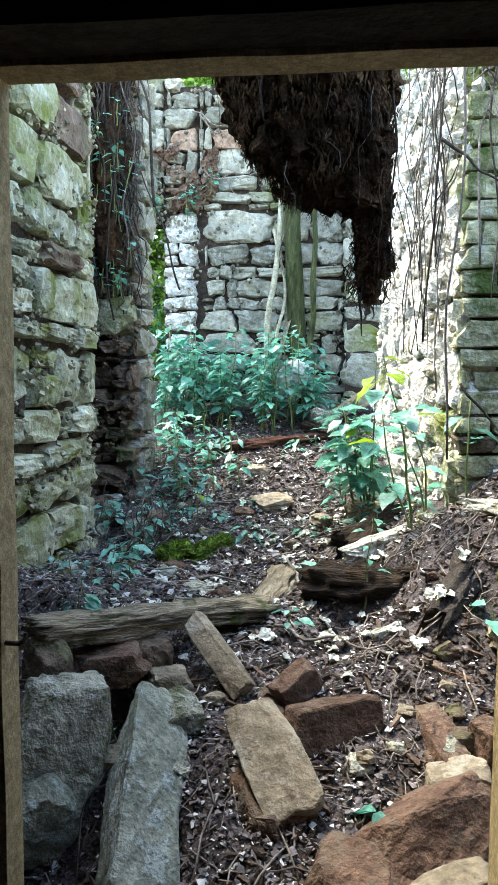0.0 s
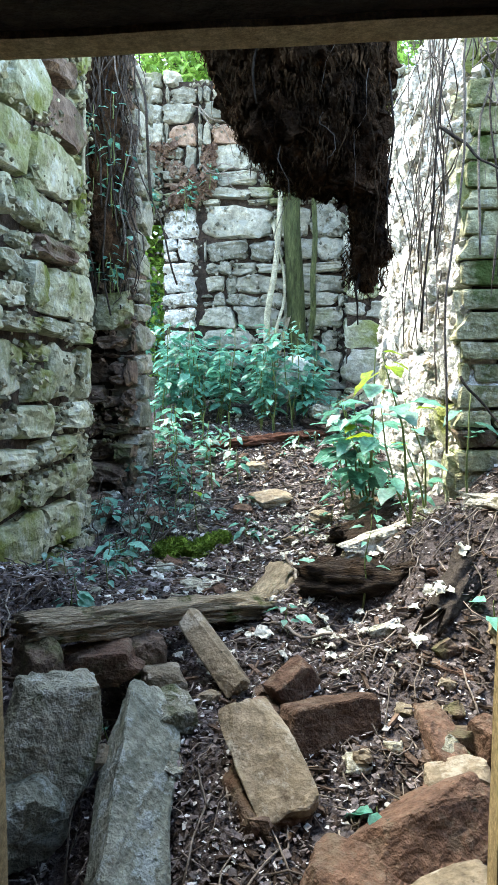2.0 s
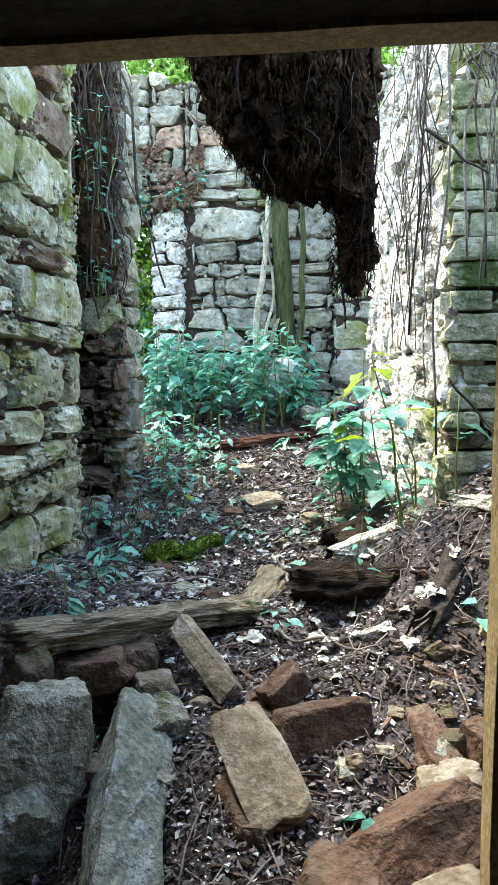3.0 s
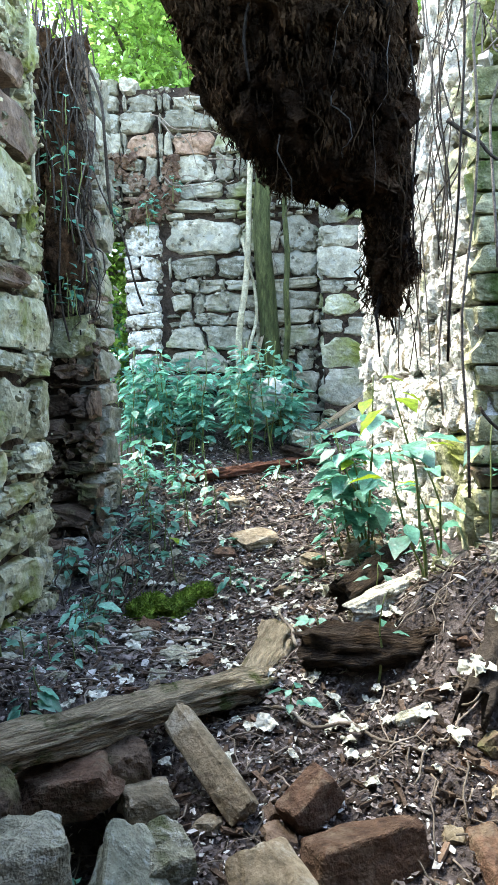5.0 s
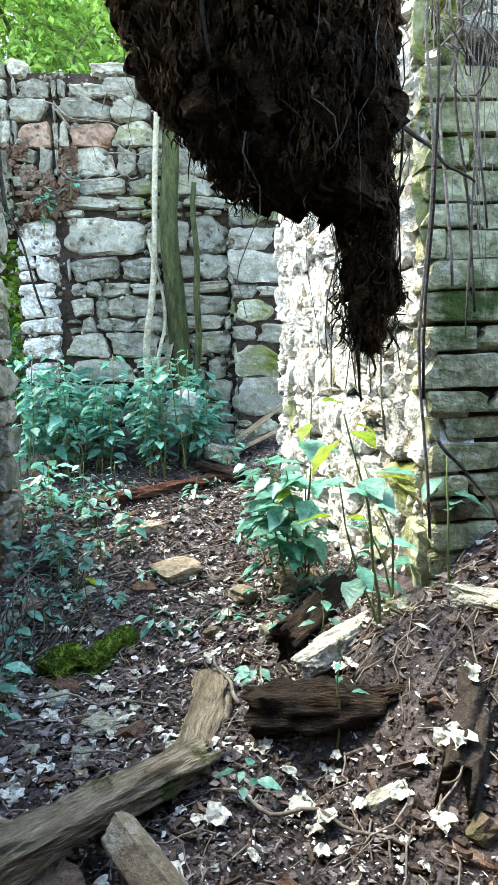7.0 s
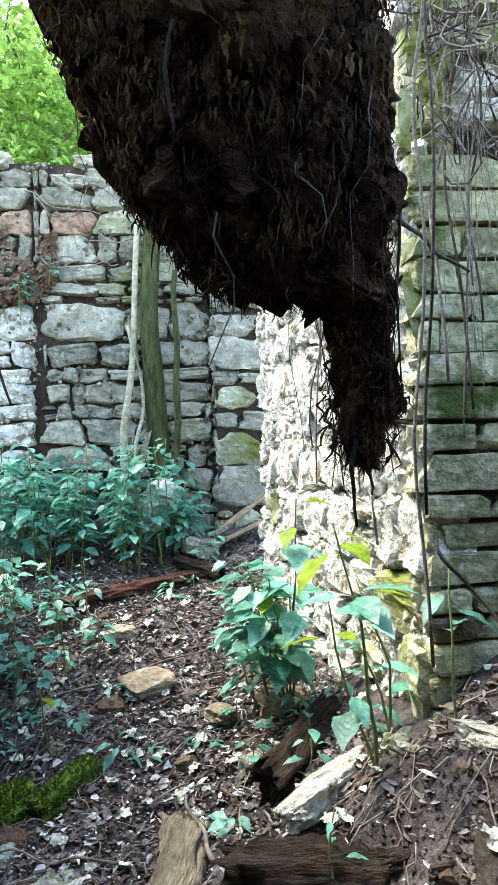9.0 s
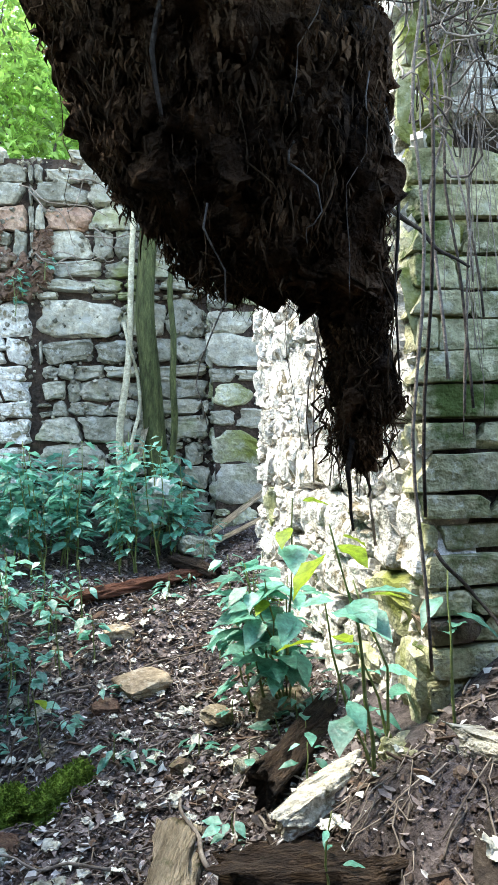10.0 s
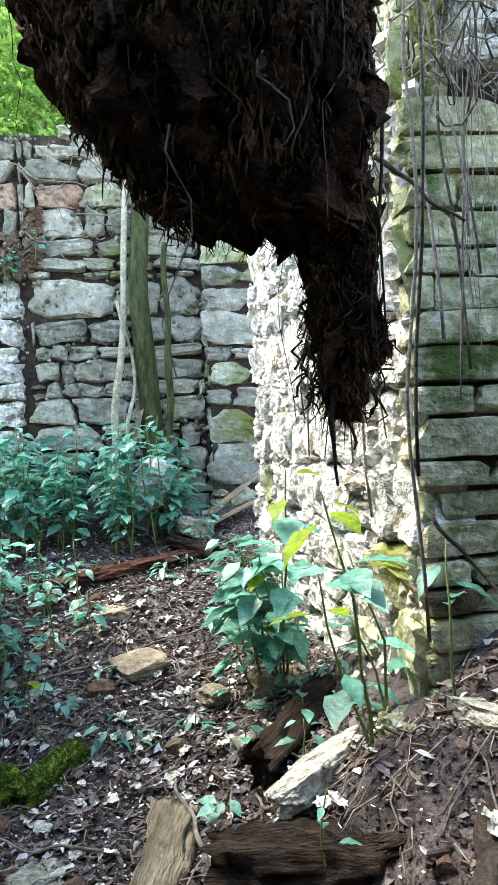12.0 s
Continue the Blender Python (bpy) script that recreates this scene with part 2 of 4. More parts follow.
PROFILE = ((-60, 0.0), (1.75, 0.0), (2.15, 0.04), (2.5, 0.12), (2.8, 0.17), (3.5, 0.23), (4.2, 0.23), (5.3, 0.37), (6.2, 0.66), (7.2, 0.95), (7.9, 1.08), (12, 1.3), (60, 4))


def height(x, y):
    for (a, za), (b, zb) in zip(PROFILE, PROFILE[1:]):
        if y <= b or b == 60:
            z = za + (zb - za) * (y - a) / (b - a)
            break
    out = step(1.9, 2.3, y)
    z += out * 0.52 * step(0.1, 1.0, x) * step(2.5, 3.6, y) * (1 - 0.75 * step(4.0, 6.0, y))
    z += out * 0.12 * step(-0.6, -1.3, x) * step(5.2, 3.4, y)
    z += 0.20 * step(-0.55, -0.85, x) * step(2.2, 2.55, y) * step(3.7, 3.1, y)
    z += 0.22 * step(0.85, 1.15, x) * step(2.9, 3.4, y) * step(5.0, 4.0, y)
    z -= 0.16 * step(0.0, -0.25, x) * step(2.45, 2.2, y) * step(1.9, 2.0, y)
    z -= 0.12 * step(0.26, 0.08, abs(x - 0.45)) * step(0.2, 0.05, abs(y - 3.45))
    z -= 0.12 * step(-0.35, -0.75, x) * step(0.5, 0.0, abs(y - 4.7))
    z -= 0.2 * step(0.45, 0.1, abs(x + 0.6)) * step(0.3, 0.08, abs(y - 2.82))
    z += out * (noise.noise(Vector((x * 1.7, y * 1.7, 3))) * 0.05 + noise.noise(Vector((x * 6, y * 6, 1))) * 0.022 + noise.noise(Vector((x * 17, y * 17, 1))) * 0.008)
    return z


# ---- ground ----
def axis(lo, hi, stepsize, far):
    inner = list(np.arange(lo, hi, stepsize))
    outer = [2.0 ** k for k in range(0, 9)]
    return [lo - o * 0.6 for o in outer[::-1] if lo - o * 0.6 > -far] + inner + [hi + o * 0.6 for o in outer if hi + o * 0.6 < far]


xs, ys = axis(-1.9, 1.7, 0.035, 140), axis(1.8, 8.6, 0.035, 140)
bm = bmesh.new()
grid = [[bm.verts.new((x, y, height(x, y))) for x in xs] for y in ys]
for r0, r1 in zip(grid, grid[1:]):
    for i in range(len(xs) - 1):
        bm.faces.new((r0[i], r0[i + 1], r1[i + 1], r1[i]))
tagged(part("ground", bm, "soil"), "dark damp soil floor covered with leaf mould", "ground", kind="structure")

# ---- walls ----
rng = random.Random(5)
BLOCKS = {}


def blocks_for(material, rough=0.10, count=12):
    key = (material, rough)
    if key not in BLOCKS:
        BLOCKS[key] = [mesh_of("stone", hewn(rng, 6, rough * 0.95, 9 if rough > 0.06 else 2, rng.uniform(0, 90)), material, False) for _ in range(count)]
    return BLOCKS[key]


STONES = []


def courses(rng, z0, z1, lo, hi):
    out, z = [z0], z0
    while z < z1 - lo:
        z += rng.uniform(lo, hi)
        out.append(z)
    return out


def lay(parent, a, b, levels, widths, pick, depth=0.22, gap=0.034, breaks=(), cuts=None, wobble=1.0, holes=(), proud=0.03, rough=0.13, top=None, fill=0.4):
    """Queue stones along the line a-b, whose outward side is to the right of it, course by course."""
    a, b = Vector((*a, 0)), Vector((*b, 0))
    u = (b - a).normalized()
    n = Vector((u.y, -u.x, 0))
    length = (b - a).length
    for z0, z1 in zip(levels, levels[1:]):
        h = z1 - z0
        s = -rng.uniform(0, widths[0])
        fixed = (cuts or {}).get(round(z0, 2), ())
        while s < length:
            w = rng.uniform(*widths) * (0.6 + 0.9 * min(1.4, h / 0.25)) if widths[1] > 0.2 else rng.uniform(*widths)
            e = min(s + w, length)
            inside = bool(fixed) and fixed[0] - 0.001 <= s < fixed[-1] - 0.001
            if inside:
                e = min(k for k in fixed if k > s + 0.001)
            for k in (*breaks, *fixed[:1]):
                if s < k - 0.001 < e:
                    e = k
            s0 = max(s, 0)
            s = e
            if e - s0 < 0.05:
                continue
            pieces = [(s0, e, z0, z1)]
            if fill and not inside and h > 0.14 and rng.random() < fill:
                zm = z0 + h * rng.uniform(0.35, 0.65)
                xm = s0 + (e - s0) * rng.uniform(0.35, 0.65)
                pieces = [(s0, xm, z0, zm), (s0, xm, zm, z1), (xm, e, z0, z1)]
            for p0, p1, q0, q1 in pieces:
                c, cz = (p0 + p1) / 2, (q0 + q1) / 2
                if any(h0 < c < h1 and k0 < cz < k1 for h0, h1, k0, k1 in holes):
                    continue
                if top and cz > top(c):
                    continue
                material = pick(c, cz)
                g = gap * rng.uniform(0.5, 1.5)
                me = rng.choice(blocks_for(material, rough))
                pos = a + u * c - n * (depth / 2 - proud * rng.uniform(-0.2, 1.0)) + Vector((0, 0, cz))
                rot = Matrix((u, -n, Vector((0, 0, 1)))).transposed().to_4x4()
                tilt = pose(0, 0, 0, rng.uniform(-6, 6) * wobble, rng.uniform(-3.5, 3.5) * wobble, rng.uniform(-6, 6) * wobble)
                m = Matrix.Translation(pos) @ rot @ tilt @ Matrix.Diagonal((p1 - p0 - g + 0.01, depth, q1 - q0 - g + 0.008, 1))
                STONES.append((parent, me, m))


def core(name, boxes, material, label):
    bm = bmesh.new()
    for b in boxes:
        add_box(bm, *b)
    return tagged(part(name, bm, material, smooth=False), label, "wall", kind="structure")


# back wall with its doorway
wall_back = core("wall_back", [(-4.5, -2.45, 7.86, 8.35, 0, 4.45), (-2.45, -1.56, 7.86, 8.35, 3.06, 4.45), (-1.56, 2.2, 7.86, 8.35, 0, 4.42)], "mortar",
                 "ruined rubble stone wall with a doorway and an overgrown top")
BACK = [0.7, 0.95, 1.2, 1.42, 1.62, 1.85, 2.08, 2.22, 2.42, 2.55, 2.79, 3.13, 3.2, 3.32, 3.5, 3.75, 3.98, 4.18, 4.36, 4.52]


# courses of the back wall that are told apart: height of the bed, joints along the wall
BEDS = {4.36: (2.73, 3.11, 3.45, 3.66, 4.0), 4.18: (2.73, 3.02, 3.45, 3.78, 4.1), 3.98: (2.75, 3.25, 3.84, 4.2), 3.75: (3.01, 3.45, 3.87, 4.25), 3.5: (3.36, 3.86, 4.05, 4.3),
        3.32: (3.36, 3.48, 3.96, 4.3), 2.79: (3.38, 4.11, 4.5, 4.87), 2.55: (3.42, 3.87, 4.25, 4.6, 4.87), 2.42: (3.4, 3.55, 3.68, 3.95, 4.3, 4.87), 2.22: (3.4, 3.62, 3.74, 4.15, 4.4, 4.87), 1.85: (3.38, 3.75, 4.2, 4.5, 4.87)}


def pick_back(c, z):
    x = c - 4.5
    if -1.56 < x < -1.2 and z < 3.0:
        return "stone_white"
    if -1.8 < x < -1.15 and 3.2 < z < 3.75 and rng.random() < 0.35 or -1.5 < x < -0.6 and 3.75 < z < 3.98 and rng.random() < 0.6:
        return "stone_red"
    if x > 0.37 and rng.random() < 0.5:
        return "stone_left"
    return "stone_back"


lay(wall_back, (-4.5, 7.8), (1.6, 7.8), BACK, (0.2, 0.5), pick_back, holes=((2.05, 2.94, 0, 3.05), (3.3, 3.38, 0, 3.1), (3.5, 3.75, 3.12, 3.22)), proud=0.045, breaks=(2.05, 2.94, 3.3, 3.36, 4.87), cuts=BEDS,
    top=lambda c: 4.42 + 0.1 * math.sin(c * 5))
pilaster = core("wall_pilaster", [(0.41, 1.5, 7.64, 7.85, 0.4, 3.9)], "mortar", "shallow stone pilaster at the end of the back wall")
lay(pilaster, (0.38, 7.62), (1.5, 7.62), [0.7, 1.0, 1.25, 1.62, 1.95, 2.12, 2.35, 2.48, 2.78, 3.0, 3.2, 3.42, 3.7, 3.95], (0.34, 0.48), lambda c, z: "stone_left" if rng.random() < 0.4 else "stone_back", depth=0.2, fill=0.2, wobble=0.5)
# right wall and its pier
bm = bmesh.new()
low, high = [], []
for x, y in ((0.945, 3.93), (0.705, 6.66), (1.3, 6.66), (1.3, 4.4), (3.2, 4.4), (3.2, 3.93)):
    low.append(bm.verts.new((x, y, 0)))
    high.append(bm.verts.new((x, y, 3.4)))
bm.faces.new(low)
bm.faces.new(high[::-1])
for i in range(6):
    bm.faces.new((low[i - 1], low[i], high[i], high[i - 1]))
bmesh.ops.recalc_face_normals(bm, faces=bm.faces)
wall_right = tagged(part("wall_right", bm, "lime", smooth=False), "limewashed rubble stone wall with a mossy squared pier", "wall", kind="structure")
lay(wall_right, (0.67, 6.68), (0.888, 3.87), courses(rng, 0.25, 3.5, 0.12, 0.32), (0.16, 0.42), lambda c, z: "stone_white" if rng.random() < 0.97 - 0.4 * step(2.2, 2.8, c) else "stone_left",
    depth=0.2, gap=0.03, proud=0.035, rough=0.15, wobble=1.6, fill=0.6)
PIER = courses(random.Random(3), 0.45, 2.68, 0.09, 0.135)
lay(wall_right, (0.87, 3.86), (3.1, 3.86), PIER, (0.24, 0.46), lambda c, z: "stone_pier" if rng.random() < 0.94 else "stone_dark", depth=0.16, gap=0.022, proud=0.035, fill=0, rough=0.045, wobble=0.3)
lay(wall_right, (0.90, 3.88), (3.1, 3.88), [2.68, 2.80], (0.09, 0.13), lambda c, z: "stone_left", depth=0.2, proud=0.02, holes=((0.14, 9, 0, 9),))
lay(wall_right, (0.90, 3.86), (3.1, 3.86), [2.80, 2.92, 3.08, 3.22, 3.4], (0.16, 0.36), lambda c, z: "stone_left" if rng.random() < 0.6 else "stone_white", depth=0.24, proud=0.05)
bm = bmesh.new()
add_box(bm, 0.93, 3.1, 3.893, 3.926, 0.4, 2.68)
part("joint_bed", bm, "mortar", wall_right, "earth in the joints, darkened for the shadow of the gaps", smooth=False)
bm = bmesh.new()
add_box(bm, 1.04, 3.1, 3.86, 4.05, 2.69, 2.79, 0.012)
part("timber_lintel", bm, "wood_rot", wall_right, "rotten dark timber lintel")
# left wall, nearer part
wall_left = core("wall_left", [(-1.9, -1.33, 1.99, 4.66, 0, 3.55)], "mortar", "thick wall of large lichen-covered rubble stones")
lay(wall_left, (-1.27, 1.99), (-1.27, 4.72), [0.1, 0.34, 0.62, 0.82, 1.0, 1.18, 1.52, 1.66, 1.95, 2.08, 2.3, 2.62, 2.95, 3.1, 3.4, 3.6], (0.24, 0.46), lambda c, z: "stone_left" if rng.random() < 0.93 else "stone_dark",
    depth=0.25, gap=0.05, proud=0.05, rough=0.11, fill=0.25, wobble=0.6)
lay(wall_left, (-1.27, 4.72), (-1.9, 4.72), courses(rng, 0.1, 3.5, 0.12, 0.3), (0.2, 0.4), lambda c, z: "stone_left", depth=0.2)
# left wall, farther part beyond the gap
wall_left_far = core("wall_left_far", [(-1.95, -1.25, 5.64, 5.98, 0, 3.5)], "mortar", "crumbling wall end of dark damp stones")
lay(wall_left_far, (-1.95, 5.58), (-1.2, 5.58), courses(rng, 0.2, 1.4, 0.07, 0.2) + [1.52, 1.66, 1.98, 2.2, 2.4, 2.62, 2.8, 3.0, 3.2, 3.45, 3.7], (0.12, 0.3), lambda c, z: "stone_dark" if z < 1.66 or z > 1.98 else "stone_left",
    depth=0.26, proud=0.14, gap=0.045, rough=0.16, fill=0.15, cuts={1.66: (0.30, 0.75)})
lay(wall_left_far, (-1.2, 5.58), (-1.2, 6.0), courses(rng, 0.2, 3.7, 0.1, 0.25), (0.15, 0.4), lambda c, z: "stone_back", depth=0.2)
# added dark block: stands in for the shaded hollow between the left walls
core("wall_left_link", [(-2.1, -1.75, 4.67, 5.63, 0, 3.2)], "mortar", "added dark backing that closes the gap like a shaded hollow")
# outer enclosure beside the passage; the west piece is added to darken the left gap
core("wall_west", [(-3.3, -3.0, 1.99, 6.0, 0, 1.9)], "mortar", "added dark backing that keeps the left gap dark")
core("wall_east", [(2.9, 3.2, 1.99, 3.9, 0, 2.4)], "lime", "plain lime-mortared side wall")

def rubble(name, a, b, z0, z1, count, sizes, material, owner, seed, depth=0.03):
    """Loose mortar crumbs and stone chips stuck in the joints of a wall face."""
    r = random.Random(seed)
    a, b = Vector((*a, 0)), Vector((*b, 0))
    u = (b - a).normalized()
    n = Vector((u.y, -u.x, 0))
    verts, faces = [], []
    corners = [Vector(p) for p in ((-1, -1, -1), (1, -1, -1), (1, 1, -1), (-1, 1, -1), (-1, -1, 1), (1, -1, 1), (1, 1, 1), (-1, 1, 1))]
    while len(verts) < count * 8:
        f, z = r.uniform(0, (b - a).length), r.uniform(z0, z1)
        if noise.noise(Vector((f * 3.1, z * 4.3, seed))) < r.uniform(-0.25, 0.35):
            continue
        c = a + u * f + Vector((0, 0, z)) + n * r.uniform(-depth, depth * 0.6)
        m = pose(0, 0, 0, r.uniform(-60, 60), r.uniform(-60, 60), r.uniform(0, 360)).to_3x3()
        s = r.uniform(*sizes)
        k = len(verts)
        verts += [c + m @ Vector([q * s * r.uniform(0.5, 1.1) for q in p]) for p in corners]
        faces += [tuple(k + i for i in q) for q in ((0, 3, 2, 1), (4, 5, 6, 7), (0, 1, 5, 4), (1, 2, 6, 5), (2, 3, 7, 6), (3, 0, 4, 7))]
    me = bpy.data.meshes.new(name)
    me.from_pydata(verts, [], faces)
    me.materials.append(M[material])
    tagged(part(name, me, "", owner, "crumbling mortar and stone chips"), kind="stuff")


rubble("mortar_rubble", (-1.25, 2.0), (-1.25, 4.74), 0.1, 3.5, 1900, (0.004, 0.018), "chips_left", wall_left, 1)
rubble("mortar_rubble", (0.69, 6.68), (0.905, 3.87), 0.3, 3.45, 3600, (0.006, 0.03), "chips_white", wall_right, 2)
rubble("mortar_rubble", (-2.0, 7.79), (0.6, 7.79), 0.9, 4.4, 900, (0.006, 0.022), "chips_back", wall_back, 4)
rubble("earth_rubble", (-1.75, 7.77), (-1.0, 7.77), 3.12, 3.78, 420, (0.01, 0.035), "brick", wall_back, 5, 0.04)
rubble("mortar_rubble", (-1.95, 5.50), (-1.2, 5.50), 0.2, 2.2, 300, (0.008, 0.025), "stone_dark", wall_left_far, 6, 0.05)

# ---- the dark room behind the frame ----
OX0, OX1, OZ = -0.468, 0.632, 1.998
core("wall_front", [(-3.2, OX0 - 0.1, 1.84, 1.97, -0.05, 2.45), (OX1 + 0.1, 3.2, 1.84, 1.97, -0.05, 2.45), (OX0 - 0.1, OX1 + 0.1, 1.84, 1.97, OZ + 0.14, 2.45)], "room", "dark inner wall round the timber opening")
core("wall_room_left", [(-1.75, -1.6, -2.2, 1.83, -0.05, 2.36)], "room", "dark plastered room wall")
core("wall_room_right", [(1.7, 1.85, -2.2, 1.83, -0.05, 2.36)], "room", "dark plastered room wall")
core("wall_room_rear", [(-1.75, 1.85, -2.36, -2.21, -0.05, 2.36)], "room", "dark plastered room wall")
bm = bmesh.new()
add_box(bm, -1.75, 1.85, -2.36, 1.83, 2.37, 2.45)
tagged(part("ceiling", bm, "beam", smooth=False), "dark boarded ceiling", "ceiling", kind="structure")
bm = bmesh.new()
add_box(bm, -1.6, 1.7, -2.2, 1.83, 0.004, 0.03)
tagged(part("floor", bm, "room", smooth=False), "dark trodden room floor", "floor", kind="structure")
door_frame = tagged(new("door_frame"), "bare weathered pine door frame with a rusty hook", "door frame", kind="structure")
door_frame.location = (0.08, 1.9, 0)


def timber(bm, x0, x1, y0, y1, z0, z1, cutsn=14):
    add_box(bm, x0, x1, y0, y1, z0, z1)
    ax = 0 if x1 - x0 > z1 - z0 else 2
    es = [e for e in bm.edges if abs((e.verts[0].co - e.verts[1].co)[ax]) > 0.5 * max(x1 - x0, z1 - z0)]
    bmesh.ops.subdivide_edges(bm, edges=es, cuts=cutsn, use_grid_fill=True)
    for v in bm.verts:
        v.co += noise.noise_vector(v.co * 4.0) * 0.006


def local(bm, ob):
    bmesh.ops.translate(bm, verts=bm.verts, vec=-Vector(ob.location))
    return bm


bm = bmesh.new()
timber(bm, OX0 - 0.1, OX1 + 0.1, 1.84, 1.925, OZ, OZ + 0.06)
part("head_board", local(bm, door_frame), "frame_wood", door_frame, smooth=False)
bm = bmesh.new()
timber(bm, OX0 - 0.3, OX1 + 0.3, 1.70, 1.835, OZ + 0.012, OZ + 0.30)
part("lintel_beam", local(bm, door_frame), "beam", door_frame, "old lintel beam, its unlit inner face coloured near-black", smooth=False)
for x0, x1 in ((OX0 - 0.07, OX0), (OX1, OX1 + 0.07)):
    bm = bmesh.new()
    timber(bm, x0, x1, 1.84, 1.925, -0.03, OZ - 0.002)
    part("jamb", local(bm, door_frame), "frame_wood", door_frame, smooth=False)
bm = bmesh.new()
tube(bm, [(OX0 - 0.01, 1.86, 0.75), (OX0 + 0.03, 1.86, 0.75), (OX0 + 0.045, 1.86, 0.76), (OX0 + 0.045, 1.865, 0.775)], 0.006, 8)
part("hook", local(bm, door_frame), "iron", door_frame, "rusty iron hook")

# ---- hanging root mass ----
SHAPE = ((2.84, -0.32, 0.51, 0.40), (2.62, -0.25, 0.45, 0.34), (2.44, -0.175, 0.42, 0.27), (2.25, -0.10, 0.43, 0.23), (2.10, -0.015, 0.43, 0.18), (2.02, 0.06, 0.42, 0.14),
         (1.985, 0.15, 0.42, 0.10), (1.955, 0.32, 0.42, 0.06), (1.84, 0.335, 0.43, 0.05), (1.77, 0.34, 0.455, 0.045), (1.725, 0.335, 0.45, 0.045), (1.71, 0.34, 0.405, 0.04), (1.66, 0.35, 0.40, 0.03), (1.62, 0.365, 0.39, 0.012))
root_mass = tagged(new("root_mass"), "black-brown mat of peaty roots hanging over the wall top", "root mass")
root_mass.location = (0.1, 2.6, 2.7)


def outline(z):
    for (za, *a), (zb, *b) in zip(SHAPE, SHAPE[1:]):
        if z >= zb:
            f = min(1, (za - z) / (za - zb))
            return [p + (q - p) * f for p, q in zip(a, b)]
    return SHAPE[-1][1:]


bm = bmesh.new()
rings, SEG, LEV = [], 110, 190
for j in range(LEV + 1):
    z = 2.84 - (2.84 - 1.62) * j / LEV
    x0, x1, d = outline(z)
    ring = []
    for k in range(SEG):
        a = k * math.tau / SEG
        p = Vector(((x0 + x1) / 2 + math.cos(a) * (x1 - x0) / 2, 2.84 + math.sin(a) * d - 0.56 * step(2.46, 2.64, z), z))
        amp = 0.3 if z < 1.93 else 1.0
        q = Vector((p.x * 9, p.y * 9, p.z * 4))
        p += noise.noise_vector(q) * 0.06 * amp + noise.noise_vector(q * 3) * 0.055 * amp + noise.noise_vector(q * 8) * 0.028
        ring.append(bm.verts.new(p))
    rings.append(ring)
for r0, r1 in zip(rings, rings[1:]):
    for k in range(SEG):
        bm.faces.new((r0[k], r1[k], r1[(k + 1) % SEG], r0[(k + 1) % SEG]))
bm.faces.new(rings[0])
bm.faces.new(rings[-1][::-1])
part("peat_core", local(bm, root_mass), "root", root_mass)
rng = random.Random(11)
bm = bmesh.new()
for i in range(1500):
    z = rng.uniform(1.65, 2.76)
    x0, x1, d = outline(z)
    a = rng.uniform(0, math.tau)
    p = Vector(((x0 + x1) / 2 + math.cos(a) * (x1 - x0) / 2, 2.84 + math.sin(a) * d - 0.56 * step(2.46, 2.64, z), z))
    ln = rng.uniform(0.02, 0.09)
    q = p + Vector((rng.uniform(-0.025, 0.025), rng.uniform(-0.02, 0.02), -ln)) + (Vector((0.2, 2.84, z)) - p) * 0.06
    p += (p - Vector((0.15, 2.84, z))).normalized() * rng.uniform(-0.01, 0.02)
    r = rng.choice((0.0006, 0.0008, 0.0012, 0.0018))
    tube(bm, wavy(rng, p, q, 4, 0.022), [r, r * 1.3, r, r * 0.7, r * 0.3], 3)
for i in range(700):
    f = rng.random()
    x0, x1, d = outline(2.0) if f < 0.75 else outline(1.75)
    z = (rng.uniform(1.965, 2.04) if f < 0.75 else rng.uniform(1.66, 1.85))
    p = Vector((rng.uniform(x0 - 0.03, x1), 2.84 + rng.uniform(-d, d) * 0.8, z))
    if p.x < 0.1:
        p.z += (0.1 - p.x) * 1.1
    q = p + Vector((rng.uniform(-0.03, 0.03), rng.uniform(-0.03, 0.03), -rng.uniform(0.02, 0.07)))
    r = rng.choice((0.0007, 0.001, 0.0015, 0.003))
    tube(bm, wavy(rng, p, q, 4, 0.03), [r, r * 1.2, r, r * 0.7, r * 0.3], 3)
verts, faces = [], []
for i in range(15000):
    z = rng.uniform(1.63, 2.8)
    x0, x1, d = outline(z)
    a = rng.uniform(0, math.tau)
    p = Vector(((x0 + x1) / 2 + math.cos(a) * (x1 - x0) / 2, 2.84 + math.sin(a) * d - 0.56 * step(2.46, 2.64, z), z))
    out = Vector((math.cos(a) * d, math.sin(a) * (x1 - x0) / 2, 0)).normalized()
    side = Vector((-out.y, out.x, 0))
    small = 0.55 if z < 1.95 else 1.0
    w, ln = rng.choice((0.0012, 0.0018, 0.0028, 0.005)) * rng.uniform(0.6, 1.4) * small, rng.uniform(0.01, 0.04) * small
    p += out * (rng.uniform(-0.02, 0.012) + 0.03 * noise.noise(p * 14)) * small + noise.noise_vector(p * 9) * 0.03 * small
    down = Vector((rng.uniform(-0.4, 0.4), rng.uniform(-0.3, 0.3), -1)).normalized()
    k = len(verts)
    verts += [p - side * w * 0.6, p + side * w * rng.uniform(0.3, 0.8), p + down * ln * 0.5 - side * w * rng.uniform(0.5, 1.2) + out * rng.uniform(0, 0.008), p + down * ln * 0.5 + side * w * rng.uniform(0.5, 1.2) + out * rng.uniform(0, 0.008), p + down * ln + side * w * rng.uniform(-0.7, 0.7) + out * rng.uniform(-0.012, 0.008)]
    faces += [(k, k + 2, k + 3, k + 1), (k + 2, k + 4, k + 3)]
